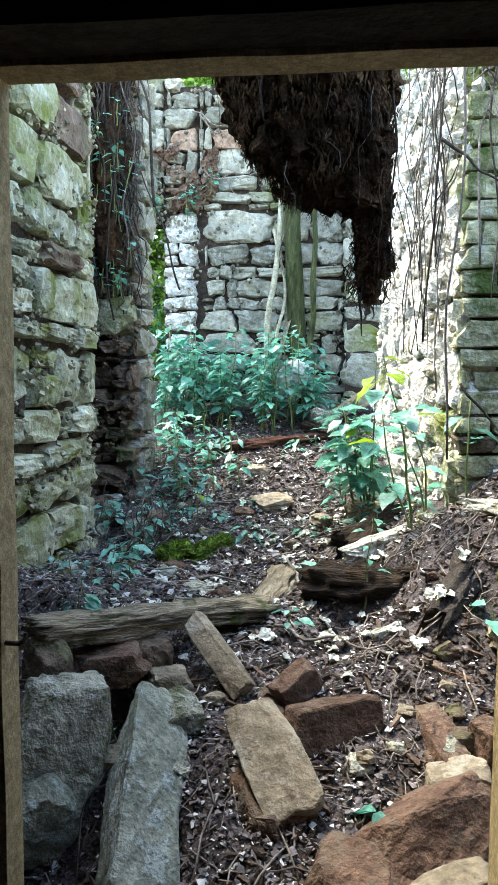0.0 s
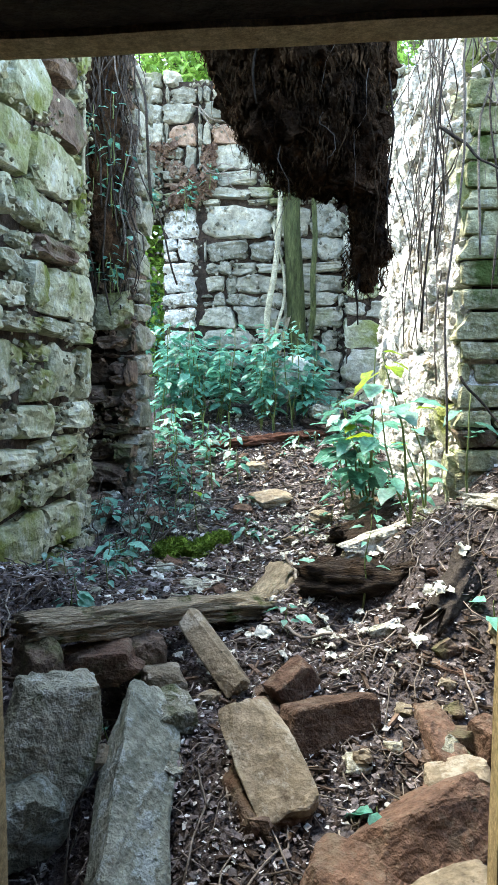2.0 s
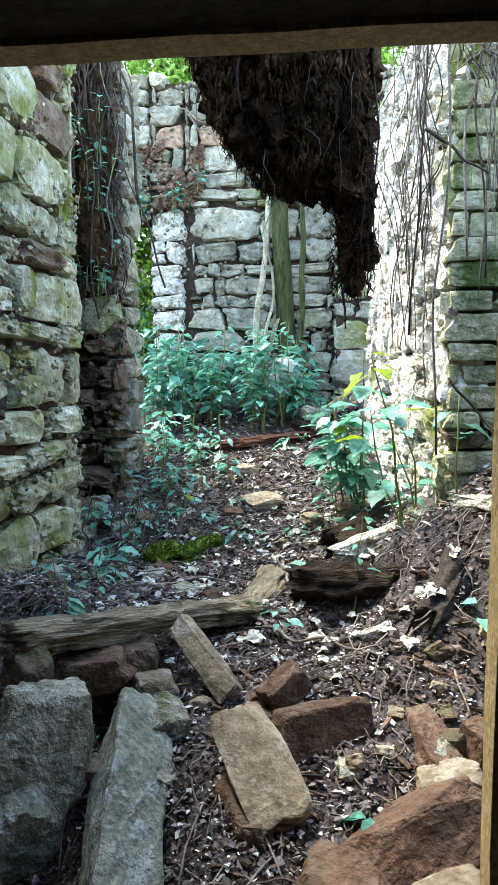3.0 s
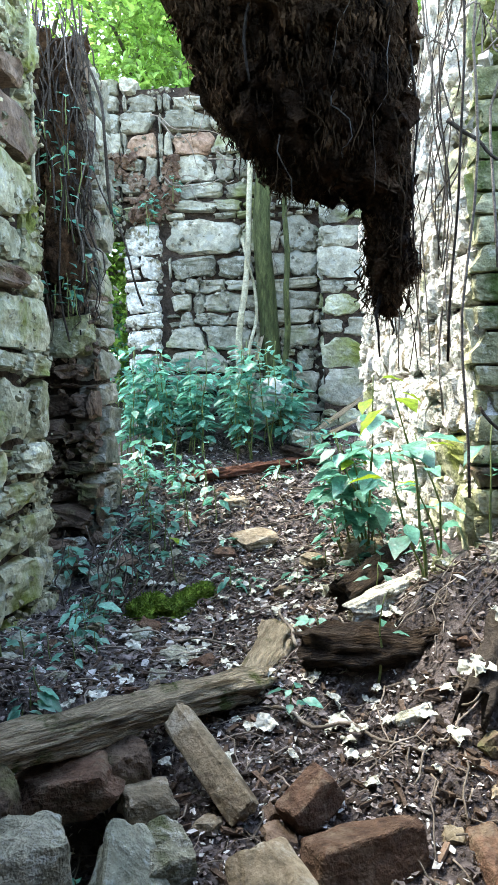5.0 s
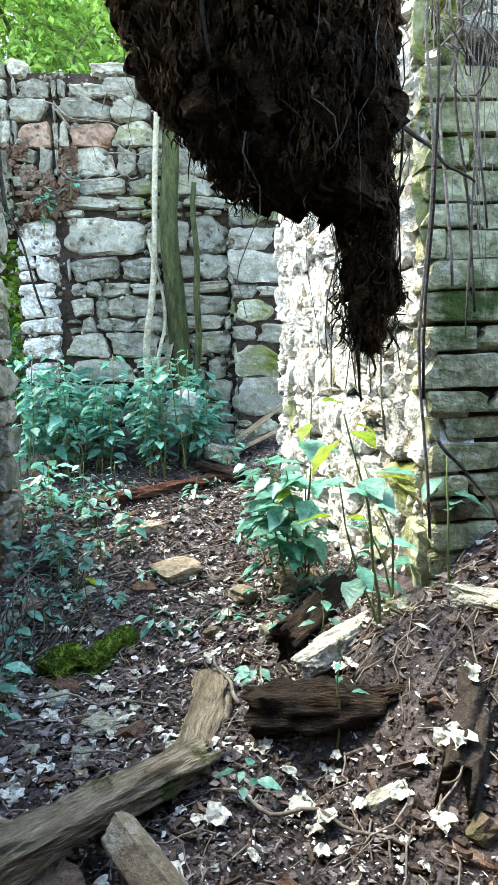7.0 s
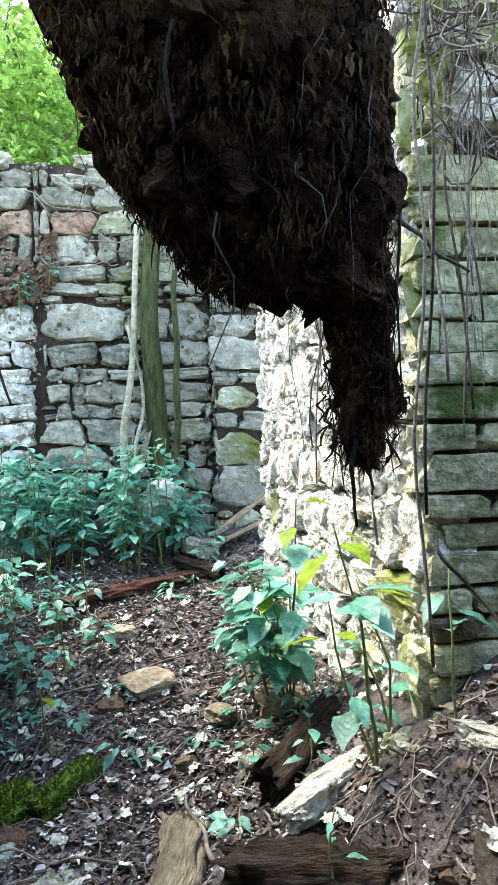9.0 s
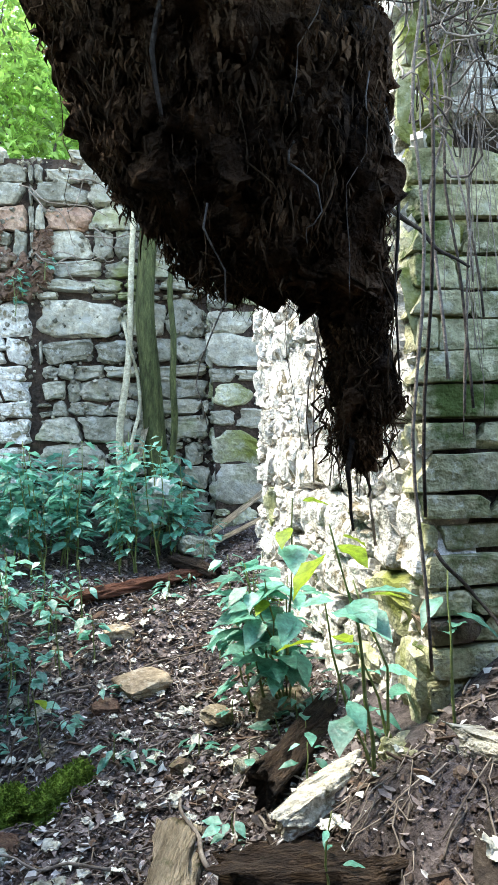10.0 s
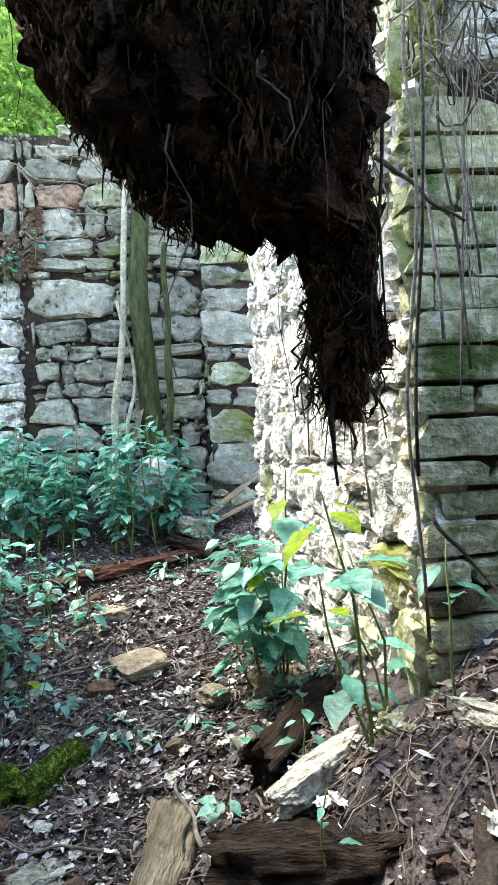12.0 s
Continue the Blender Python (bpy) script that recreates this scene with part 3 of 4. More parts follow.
me = bpy.data.meshes.new("peat_crumb")
me.from_pydata([v - Vector(root_mass.location) for v in verts], [], faces)
me.materials.append(M["peat_flake"])
tagged(part("peat_crumb", me, "", root_mass, "ragged flakes of brown peat and dead roots"), kind="stuff")
tagged(part("root_fibre", local(bm, root_mass), "fibre", root_mass, "fine brown root fibres"), kind="stuff")
for a, b, r in (((0.37, 2.82, 1.74), (0.355, 2.82, 1.51), 0.007), ((0.385, 2.84, 1.72), (0.39, 2.84, 1.57), 0.006), ((0.02, 2.60, 2.55), (0.03, 2.61, 2.15), 0.008), ((0.42, 2.8, 2.5), (0.44, 2.8, 1.78), 0.005)):
    bm = bmesh.new()
    tube(bm, wavy(rng, a, b, 8, 0.03), [r * (1 - 0.08 * i) for i in range(9)], 6)
    part("root", local(bm, root_mass), "vine_dark", root_mass)


for i in range(22):
    z = rng.uniform(2.05, 2.75)
    x0, x1, d = outline(z)
    f = rng.uniform(0.04, 0.96)
    a = math.pi + math.pi * f
    p = Vector(((x0 + x1) / 2 + math.cos(a) * (x1 - x0) / 2, 2.84 + math.sin(a) * d - 0.56 * step(2.46, 2.64, z) - 0.03, z))
    r = rng.uniform(0.0008, 0.0024)
    bm = bmesh.new()
    tube(bm, wavy(rng, p, p + Vector((rng.uniform(-0.05, 0.05), rng.uniform(0.0, 0.06), -rng.uniform(0.12, 0.42))), 9, 0.05), [r * (1 - 0.07 * k) for k in range(10)], 5)
    part("rootlet", local(bm, root_mass), "vine" if i % 3 == 0 else "fibre", root_mass, "pale thin hanging rootlet")


# ---- logs, boards and stones ----
def log(name, a, b, r, material, label, lump=0.25, flat=1.0, rings_n=44, sides=30, seed=0, category="log", jag=0.08):
    a, b = Vector(a), Vector(b)
    ln = (b - a).length
    bm = bmesh.new()
    rings = []
    for i in range(rings_n + 1):
        ring = []
        for k in range(sides):
            an = k * math.tau / sides
            n = noise.noise(Vector((math.cos(an) * 1.6, math.sin(an) * 1.6, i / rings_n * ln * 2.2 + seed))) + 0.5 * noise.noise(Vector((math.cos(an) * 5, math.sin(an) * 5, i / rings_n * ln * 1.5 + seed))) + 0.7 * noise.noise(Vector((math.cos(an) * 9, math.sin(an) * 11, i / rings_n * ln * 5 + seed)))
            grain = noise.noise(Vector((math.cos(an) * 22, math.sin(an) * 22, i / rings_n * ln * 16 + seed)))
            rr = r * (1 + lump * (n + 0.4 * grain))
            zz = i / rings_n * ln
            if i in (0, rings_n):
                zz += jag * noise.noise(Vector((math.cos(an) * 3, math.sin(an) * 3, seed + i)))
            ring.append(bm.verts.new((math.cos(an) * rr, math.sin(an) * rr * flat, zz)))
        rings.append(ring)
    for r0, r1 in zip(rings, rings[1:]):
        for k in range(sides):
            bm.faces.new((r0[k], r0[(k + 1) % sides], r1[(k + 1) % sides], r1[k]))
    for rg, z in ((rings[0], 0.03), (rings[-1], ln - 0.03)):
        c = bm.verts.new((0, 0, z))
        for k in range(sides):
            bm.faces.new((rg[k], rg[(k + 1) % sides], c))
    bmesh.ops.recalc_face_normals(bm, faces=bm.faces)
    w = (b - a).normalized()
    x = Vector((0, 0, 1)).cross(w).normalized()
    y = w.cross(x)
    ob = part(name, bm, material, m=Matrix.Translation(a) @ Matrix((x, y, w)).transposed().to_4x4())
    return tagged(ob, label, category)


log("log", (-0.77, 2.66, 0.455), (-0.05, 3.62, 0.255), 0.085, "wood_old", "weathered grey fallen log with moss along its edge", 0.5, 0.6, 70, 40, seed=3, jag=0.14)
log("log", (-0.10, 3.52, 0.235), (0.05, 4.26, 0.25), 0.085, "wood_old", "splintered end of a pale fallen log", 0.5, 0.6, seed=9)
log("log", (0.16, 3.72, 0.36), (0.70, 3.56, 0.42), 0.09, "wood_rot", "dark rotten log in the leaf mould", 0.75, 0.85, seed=24, jag=0.07)
log("log", (0.60, 3.50, 0.49), (1.1, 3.36, 0.66), 0.03, "wood_rot", "dark rotten branch on the bank", 0.5, 0.9, seed=31)
log("log", (0.33, 4.12, 0.46), (0.66, 4.50, 0.56), 0.08, "wood_rot", "dark decayed trunk piece beside a pale stone", 0.55, 0.8, seed=44, jag=0.14)
log("log", (-0.75, 6.35, 0.73), (0.28, 6.75, 0.84), 0.075, "wood_red", "crumbling reddish rotten log", 0.6, 0.55, seed=51, jag=0.2)
log("log", (0.02, 6.9, 0.92), (0.34, 6.55, 0.86), 0.05, "wood_rot", "short rotten branch end", 0.5, 0.9, seed=55)
mossy = log("mossy_log", (-0.56, 4.42, 0.27), (-0.37, 4.70, 0.31), 0.055, "moss", "short log wrapped in bright green moss", 0.35, 0.9, seed=61)
log("mossy_log", (-0.74, 4.46, 0.22), (-0.60, 4.56, 0.25), 0.075, "moss", "rounded mossy stump of green cushions", 0.5, 1.0, seed=71, category="stump")
for owner in [o for o in scene.objects if o.name.startswith("mossy_log")]:
    bm = bmesh.new()
    for v in list(owner.data.vertices):
        for q in range(3):
            p = v.co + Vector((rng.uniform(-1, 1), rng.uniform(-1, 1), rng.uniform(-1, 1))) * 0.012
            d = v.normal * rng.uniform(0.008, 0.02)
            e = Vector((rng.uniform(-1, 1), rng.uniform(-1, 1), rng.uniform(-1, 1))) * 0.005
            bm.faces.new([bm.verts.new(p - e), bm.verts.new(p + e), bm.verts.new(p + d)])
    tagged(part("moss_tuft", bm, "moss", owner), kind="stuff")
for i, (a, b) in enumerate((((0.30, 7.15, 1.05), (0.85, 7.45, 1.42)), ((0.28, 7.05, 0.98), (0.8, 7.2, 1.2)), ((-0.42, 7.55, 1.05), (-0.20, 7.66, 1.95)))):
    log("plank", a, b, 0.055, "wood_old", "grey weathered board leaning in the undergrowth", 0.15, 0.25, seed=80 + i, category="board")


def rock(name, c, size, rot, material, label, category="stone", rough=0.2, cuts=5, seed=None):
    seed = rng.uniform(0, 99) if seed is None else seed
    ob = part(name, hewn(random.Random(int(seed * 10)), 16 if cuts > 3 else cuts, rough * 0.8, 9, seed), material, m=pose(*c, *rot) @ Matrix.Diagonal((*size, 1)), smooth=False)
    return tagged(ob, label, category)


R = rock
R("rock", (-0.575, 2.42, 0.20), (0.27, 0.22, 0.37), (-16, 14, 20), "rock", "rough grey lichen-covered rubble block", rough=0.12, seed=4)
R("rock", (-0.64, 2.30, 0.03), (0.26, 0.24, 0.24), (8, -10, 40), "rock_green", "dark stone under the lichen-covered block", rough=0.12, seed=41)
R("rock", (-0.285, 2.37, 0.07), (0.20, 0.62, 0.17), (27, 24, 20), "rock_green", "long greenish grey rubble stone", rough=0.11, seed=8)
R("rock", (-0.25, 2.66, 0.17), (0.15, 0.17, 0.15), (10, 5, 30), "rock", "greyish broken rubble stone", rough=0.12, seed=18)
R("slab", (0.10, 2.44, 0.185), (0.175, 0.37, 0.08), (32, -10, 27), "slab", "flat tan stone slab tilted on the rubble", rough=0.05, seed=3)
R("stone_block", (0.09, 2.42, 0.06), (0.20, 0.30, 0.13), (10, 4, 30), "brick", "dark red stone under the tilted slab", rough=0.07, seed=42)
R("stone_block", (0.29, 2.67, 0.195), (0.33, 0.14, 0.15), (-18, -5, 24), "brick", "squared reddish brown building stone", rough=0.05, seed=5)
R("stone_block", (0.155, 2.86, 0.23), (0.17, 0.10, 0.11), (-5, -26, 40), "brick", "small squared building stone on its side", rough=0.06, seed=6)
R("stone_block", (0.64, 2.63, 0.17), (0.11, 0.28, 0.12), (16, 14, 14), "brick", "squared brown stone with a pale face", rough=0.06, seed=7)
R("stone_block", (0.76, 2.96, 0.23), (0.30, 0.15, 0.15), (5, 20, -22), "brick", "reddish squared stone half sunk in soil", rough=0.07, seed=9)
R("stone_block", (0.57, 2.29, 0.07), (0.40, 0.20, 0.22), (-34, -15, 40), "brick", "large broken red sandstone block", rough=0.08, seed=12)
R("stone_block", (0.35, 2.10, 0.04), (0.24, 0.18, 0.17), (10, 12, -20), "brick", "dark red stone lump in the rubble", rough=0.08, seed=13)
R("stone_block", (0.585, 2.04, 0.06), (0.30, 0.13, 0.16), (-10, -14, 18), "slab", "pale tan broken building stone", rough=0.08, seed=14)
R("stone_block", (0.80, 2.60, 0.21), (0.12, 0.12, 0.12), (8, 5, 30), "brick", "small reddish stone in rubble", rough=0.08, seed=15)
R("stone_block", (0.66, 2.45, 0.15), (0.17, 0.11, 0.09), (8, -8, 5), "slab", "pale flat stone piece", rough=0.08, seed=16)
R("stone_block", (-0.56, 2.82, 0.27), (0.30, 0.16, 0.13), (0, -10, 14), "brick", "reddish stone under the log", rough=0.09, seed=17)
R("stone_block", (-0.70, 2.62, 0.34), (0.12, 0.18, 0.16), (20, 8, 50), "stone_dark", "dark earthy stone propping the log", rough=0.12, seed=43)
R("stone_block", (-0.43, 2.95, 0.26), (0.16, 0.14, 0.14), (0, 8, 30), "stone_dark", "dark stone wedged under the log", rough=0.12, seed=44)
R("stone_block", (-0.33, 2.88, 0.21), (0.15, 0.12, 0.08), (0, 8, 30), "slab", "broken tan stone fragment", rough=0.12, seed=19)
R("stone_post", (-0.155, 2.96, 0.29), (0.10, 0.40, 0.065), (28, -32, 26), "slab", "narrow grey-tan stone leaning against the log", rough=0.05, seed=20)
# two dark pieces added for the root bundle and the bank's shadowed soil
log("log", (0.70, 3.12, 0.42), (0.93, 3.42, 0.66), 0.06, "vine_dark", "dark fibrous rotten stump on the bank", 0.7, 0.8, seed=120, jag=0.2)
log("log", (0.55, 3.72, 0.46), (0.84, 3.64, 0.60), 0.04, "wood_rot", "dark rotten branch on the bank", 0.6, 0.8, seed=130, jag=0.2)
log("mossy_stone", (0.60, 3.98, 0.50), (0.70, 4.08, 0.54), 0.05, "moss", "low cushion of green moss on a stone", 0.5, 0.8, seed=140, category="moss")
R("flat_stone", (-0.15, 5.44, 0.445), (0.26, 0.22, 0.08), (6, -6, 30), "slab", "flat stone lying on the path", rough=0.08, seed=23)
R("flat_stone", (-0.34, 5.26, 0.375), (0.15, 0.13, 0.08), (8, 0, 12), "brick", "small reddish square stone on the path", rough=0.08, seed=24)
R("flat_stone", (0.22, 4.95, 0.42), (0.11, 0.13, 0.06), (5, 5, 40), "slab", "small flat stone on the path", seed=25)
R("flat_stone", (-0.32, 5.95, 0.58), (0.16, 0.14, 0.12), (5, 5, 10), "slab", "tan stone lying on the path", seed=26)
R("flat_stone", (0.50, 4.72, 0.54), (0.22, 0.14, 0.10), (5, 3, -8), "slab", "flat tan stone at the foot of the plant", seed=27)
R("pale_stone", (0.51, 3.90, 0.52), (0.12, 0.38, 0.10), (10, -12, -58), "stone_pale", "elongated pale limestone lying on dark wood", rough=0.17, seed=28)
R("pale_stone", (0.98, 3.50, 0.80), (0.12, 0.36, 0.08), (-8, 10, 22), "stone_pale", "bleached flat stone on the bank", rough=0.2, seed=29)
R("pale_stone", (0.80, 3.82, 0.62), (0.18, 0.2, 0.16), (5, 10, 20), "stone_left", "mossy broken stone below the pier", seed=30)
R("flat_stone", (-0.42, 3.95, 0.22), (0.16, 0.14, 0.07), (4, 8, 25), "rock", "grey flat stone on the ground", seed=33)
R("flat_stone", (-0.56, 5.05, 0.30), (0.12, 0.26, 0.06), (4, 8, 15), "slab", "tan stone shard on the soil", seed=34)
R("pale_stone", (0.20, 7.0, 1.0), (0.26, 0.18, 0.14), (4, 8, 25), "rock", "grey stone by the red log", seed=35)
rng = random.Random(21)
for i in range(110):
    y = rng.choice((rng.uniform(2.0, 3.0), rng.uniform(2.0, 7.2)))
    x = rng.uniform(-1.1, min(0.95, 1.6)) if y < 3.6 else rng.uniform(-1.1, 0.65)
    s = rng.uniform(0.025, 0.075) * (1.3 if y < 3 else 1)
    R("small_stone", (x, y, height(x, y) + s * 0.15), (s * rng.uniform(0.8, 1.6), s * rng.uniform(0.8, 1.5), s * rng.uniform(0.5, 1)), [rng.uniform(-30, 30) for _ in range(3)],
      rng.choice(("brick", "slab", "rock", "stone_dark", "stone_dark")), "small broken rubble stone in the leaf mould", cuts=2)

for i in range(26):
    x, y = rng.uniform(-1.7, -0.95), rng.uniform(4.75, 5.5)
    w = rng.uniform(0.07, 0.19)
    R("fallen_stone", (x, y, height(x, y) + w * 0.12), (w, w * rng.uniform(0.6, 1), w * rng.uniform(0.35, 0.6)), [rng.uniform(-22, 22), rng.uniform(-22, 22), rng.uniform(0, 180)],
      rng.choice(("stone_dark", "stone_dark", "rock_green")), "dark fallen stone in the hollow by the wall end", cuts=4)
for i in range(16):
    x, y = rng.uniform(-1.15, -0.45), rng.uniform(3.4, 4.5)
    w = rng.uniform(0.05, 0.13)
    R("fallen_stone", (x, y, height(x, y) + w * 0.1), (w, w * rng.uniform(0.6, 1), w * rng.uniform(0.35, 0.6)), [rng.uniform(-22, 22), rng.uniform(-22, 22), rng.uniform(0, 180)],
      rng.choice(("brick", "rock", "rock_green", "slab")), "weathered fallen wall stone in the litter", cuts=4)

# crumpled sheet in the undergrowth
bm = bmesh.new()
bmesh.ops.create_icosphere(bm, subdivisions=4, radius=1)
for v in bm.verts:
    p = v.co
    v.co = Vector((p.x * 0.13, p.y * 0.11, p.z * 0.2)) + noise.noise_vector(p * 1.7) * 0.09 + noise.noise_vector(p * 4) * 0.04
tagged(part("plastic_sheet", bm, "cloth", m=pose(-0.12, 7.12, 1.32, 10, 15, 0)), "crumpled white plastic sheet caught in the plants", "sheet")


# ---- trees, vines ----
def strand(name, a, b, r, material, label, sway=0.06, sag=0.0, n=14, category="vine", taper=0.5):
    bm = bmesh.new()
    a = Vector(a)
    pts = [p - a for p in wavy(rng, a, b, n, sway, sag)]
    tube(bm, pts, [r * (1 - taper * i / n) for i in range(n + 1)], 6)
    return tagged(part(name, bm, material, m=Matrix.Translation(a)), label, category)


ivy_trunk = tagged(new("climbing_tree"), "mossy leaning tree trunk against the back wall", "tree")
ivy_trunk.location = (0.12, 7.6, 0.95)
for a, b, r, mt, nm in (((0.02, 7.62, 0.9), (0.02, 7.66, 4.3), 0.105, "trunk", "trunk"), ((0.06, 7.55, 0.9), (0.22, 7.62, 3.4), 0.035, "trunk", "limb"), ((-0.22, 7.6, 0.95), (-0.12, 7.62, 4.2), 0.035, "pale_bark", "pale_limb"), ((-0.16, 7.58, 1.2), (-0.26, 7.6, 2.9), 0.02, "pale_bark", "limb")):
    bm = bmesh.new()
    tube(bm, wavy(rng, a, b, 16, 0.17), [r * (1 - 0.02 * i) for i in range(17)], 10)
    part(nm, local(bm, ivy_trunk), mt, ivy_trunk)
ivy_trunk.location.x -= 0.12

VINE = "dry hanging vine stem on the wall"
for x, y, z0, z1, r, dx in ((0.80, 3.60, 3.6, 1.00, 0.008, 0.06), (0.60, 3.1, 3.3, 1.5, 0.006, 0.02), (0.84, 4.3, 3.6, 1.3, 0.008, -0.1), (0.80, 4.7, 3.6, 1.5, 0.008, -0.06),
                            (0.93, 3.74, 3.6, 1.9, 0.008, 0.05), (1.0, 3.72, 3.6, 1.8, 0.007, -0.03), (1.06, 3.72, 3.6, 2.1, 0.006, 0.02), (0.78, 3.9, 3.6, 2.2, 0.006, 0.02), (0.78, 4.1, 3.6, 2.0, 0.006, 0.05)):
    strand("vine", (x, y, z1), (x + dx, y + 0.05, z0), r * 0.7, "vine_dark" if r < 0.0075 else "vine", VINE, 0.10, taper=0.1)
for i in range(22):
    x, y = rng.uniform(0.72, 1.25), rng.uniform(3.66, 5.0)
    x = x if y < 3.8 else rng.uniform(0.68, 0.8)
    z0 = rng.uniform(1.5, 2.6)
    strand("vine", (x, y, z0), (x + rng.uniform(-0.1, 0.2), y, 3.7), rng.uniform(0.0018, 0.004), rng.choice(("vine", "vine_dark")), VINE, 0.2, taper=0.2)
for i in range(46):
    x, y, z = rng.uniform(0.72, 1.15), rng.uniform(3.66, 3.8), rng.uniform(2.55, 3.3)
    strand("vine", (x, y, z), (x + rng.uniform(-0.18, 0.18), y + rng.uniform(-0.05, 0.05), z + rng.uniform(-0.1, 0.5)), rng.uniform(0.0015, 0.005), rng.choice(("vine", "twig", "vine_dark")), "tangled dry vine stem at the wall head", 0.2, taper=0.4)
for i in range(16):
    x = rng.uniform(0.92, 1.2)
    strand("vine", (x, 3.76, rng.uniform(1.7, 2.5)), (x + rng.uniform(-0.06, 0.06), 3.76, 3.3), rng.uniform(0.001, 0.0022), "twig", VINE, 0.07, taper=0.2)
strand("vine", (0.86, 3.7, 1.35), (1.16, 3.72, 0.92), 0.007, "vine_dark", VINE, 0.05)
strand("branch", (0.72, 3.7, 2.45), (1.0, 3.7, 2.25), 0.009, "vine_dark", "bare dark twig across the pier", 0.02, category="branch")
for i in range(30):
    x, y = rng.uniform(-1.75, -1.12), rng.uniform(5.25, 5.45)
    z1 = rng.uniform(1.75, 2.8)
    strand("vine", (x, y, z1), (x + rng.uniform(-0.12, 0.12), y, 3.9), rng.uniform(0.003, 0.009), rng.choice(("vine", "vine_dark", "vine_dark")), "hanging brown vine before the wall end", 0.16, taper=0.3)
strand("branch", (-1.02, 5.3, 2.55), (-1.22, 5.2, 3.9), 0.013, "vine_dark", "bare dark hanging branch", 0.08, category="branch")
strand("branch", (-0.85, 5.4, 2.0), (-1.22, 5.2, 3.3), 0.008, "vine_dark", "bare dark hanging branch", 0.10, category="branch")
strand("branch", (-1.27, 4.66, 2.45), (-1.25, 4.62, 3.9), 0.014, "pale_bark", "pale bare stick hanging on the wall corner", 0.015, category="branch")
for i in range(9):
    a = (rng.uniform(-1.5, -0.6), 7.7, rng.uniform(3.2, 4.3))
    strand("branch", a, (a[0] + rng.uniform(0.3, 0.8), 7.62, a[2] + rng.uniform(-0.5, 0.3)), 0.007, "twig", "thin dry climbing stem on the back wall", 0.14, category="branch")
log("earthy_stump", (-1.42, 5.40, 2.15), (-1.46, 5.5, 3.75), 0.13, "root", "earth-caked dead trunk clinging to the wall end", 1.1, 0.7, seed=91, category="stump")
# root curtain behind those vines
bm = bmesh.new()
for i in range(190):
    a = Vector((rng.uniform(-1.7, -1.15), rng.uniform(5.36, 5.5), rng.uniform(2.1, 3.9)))
    r = rng.choice((0.0015, 0.003, 0.005, 0.008))
    tube(bm, wavy(rng, a, a + Vector((rng.uniform(-0.1, 0.1), 0, -rng.uniform(0.2, 0.5))), 5, 0.09), [r, r * 1.2, r, r * 0.8, r * 0.6, r * 0.2], 4)
tagged(part("root_curtain", bm, "vine_dark"), "curtain of matted brown roots hanging on the wall end", "roots", kind="stuff")

# ---- plants ----
def leaf_mesh(name, material, ln=1.0, wd=0.5, fold=0.12, droop=0.25, crumple=0.0):
    bm = bmesh.new()
    prof = (0.0, 0.55, 0.95, 1.0, 0.75, 0.38, 0.0)
    rows = []
    for i, w in enumerate(prof):
        f = i / 6
        z = -droop * f * f
        y = f * ln
        if w == 0:
            rows.append([bm.verts.new((0, y, z))])
        else:
            e = wd / 2 * w
            rows.append([bm.verts.new((-e, y, z + fold * w * 0.5 + 0.03 * math.sin(i * 3))), bm.verts.new((0, y, z)), bm.verts.new((e, y, z + fold * w * 0.5 + 0.03 * math.cos(i * 3)))])
    for a, b in zip(rows, rows[1:]):
        if len(a) == 1:
            bm.faces.new((a[0], b[1], b[0]))
            bm.faces.new((a[0], b[2], b[1]))
        elif len(b) == 1:
            bm.faces.new((a[0], a[1], b[0]))
            bm.faces.new((a[1], a[2], b[0]))
        else:
            bm.faces.new((a[0], a[1], b[1], b[0]))
            bm.faces.new((a[1], a[2], b[2], b[1]))
    if crumple:
        bmesh.ops.subdivide_edges(bm, edges=bm.edges[:], cuts=2, use_grid_fill=True)
        for v in bm.verts:
            v.co += noise.noise_vector(v.co * 3.5 + Vector((droop * 9, 0, 0))) * crumple + noise.noise_vector(v.co * 9) * crumple * 0.6
    return mesh_of(name, bm, material)


LEAF = leaf_mesh("leaf", "leaf", wd=0.56)
LEAF_SLIM = leaf_mesh("leaf", "leaf", wd=0.42, droop=0.35)
LEAF_YELLOW = leaf_mesh("leaf", "leaf_yellow", wd=0.55)


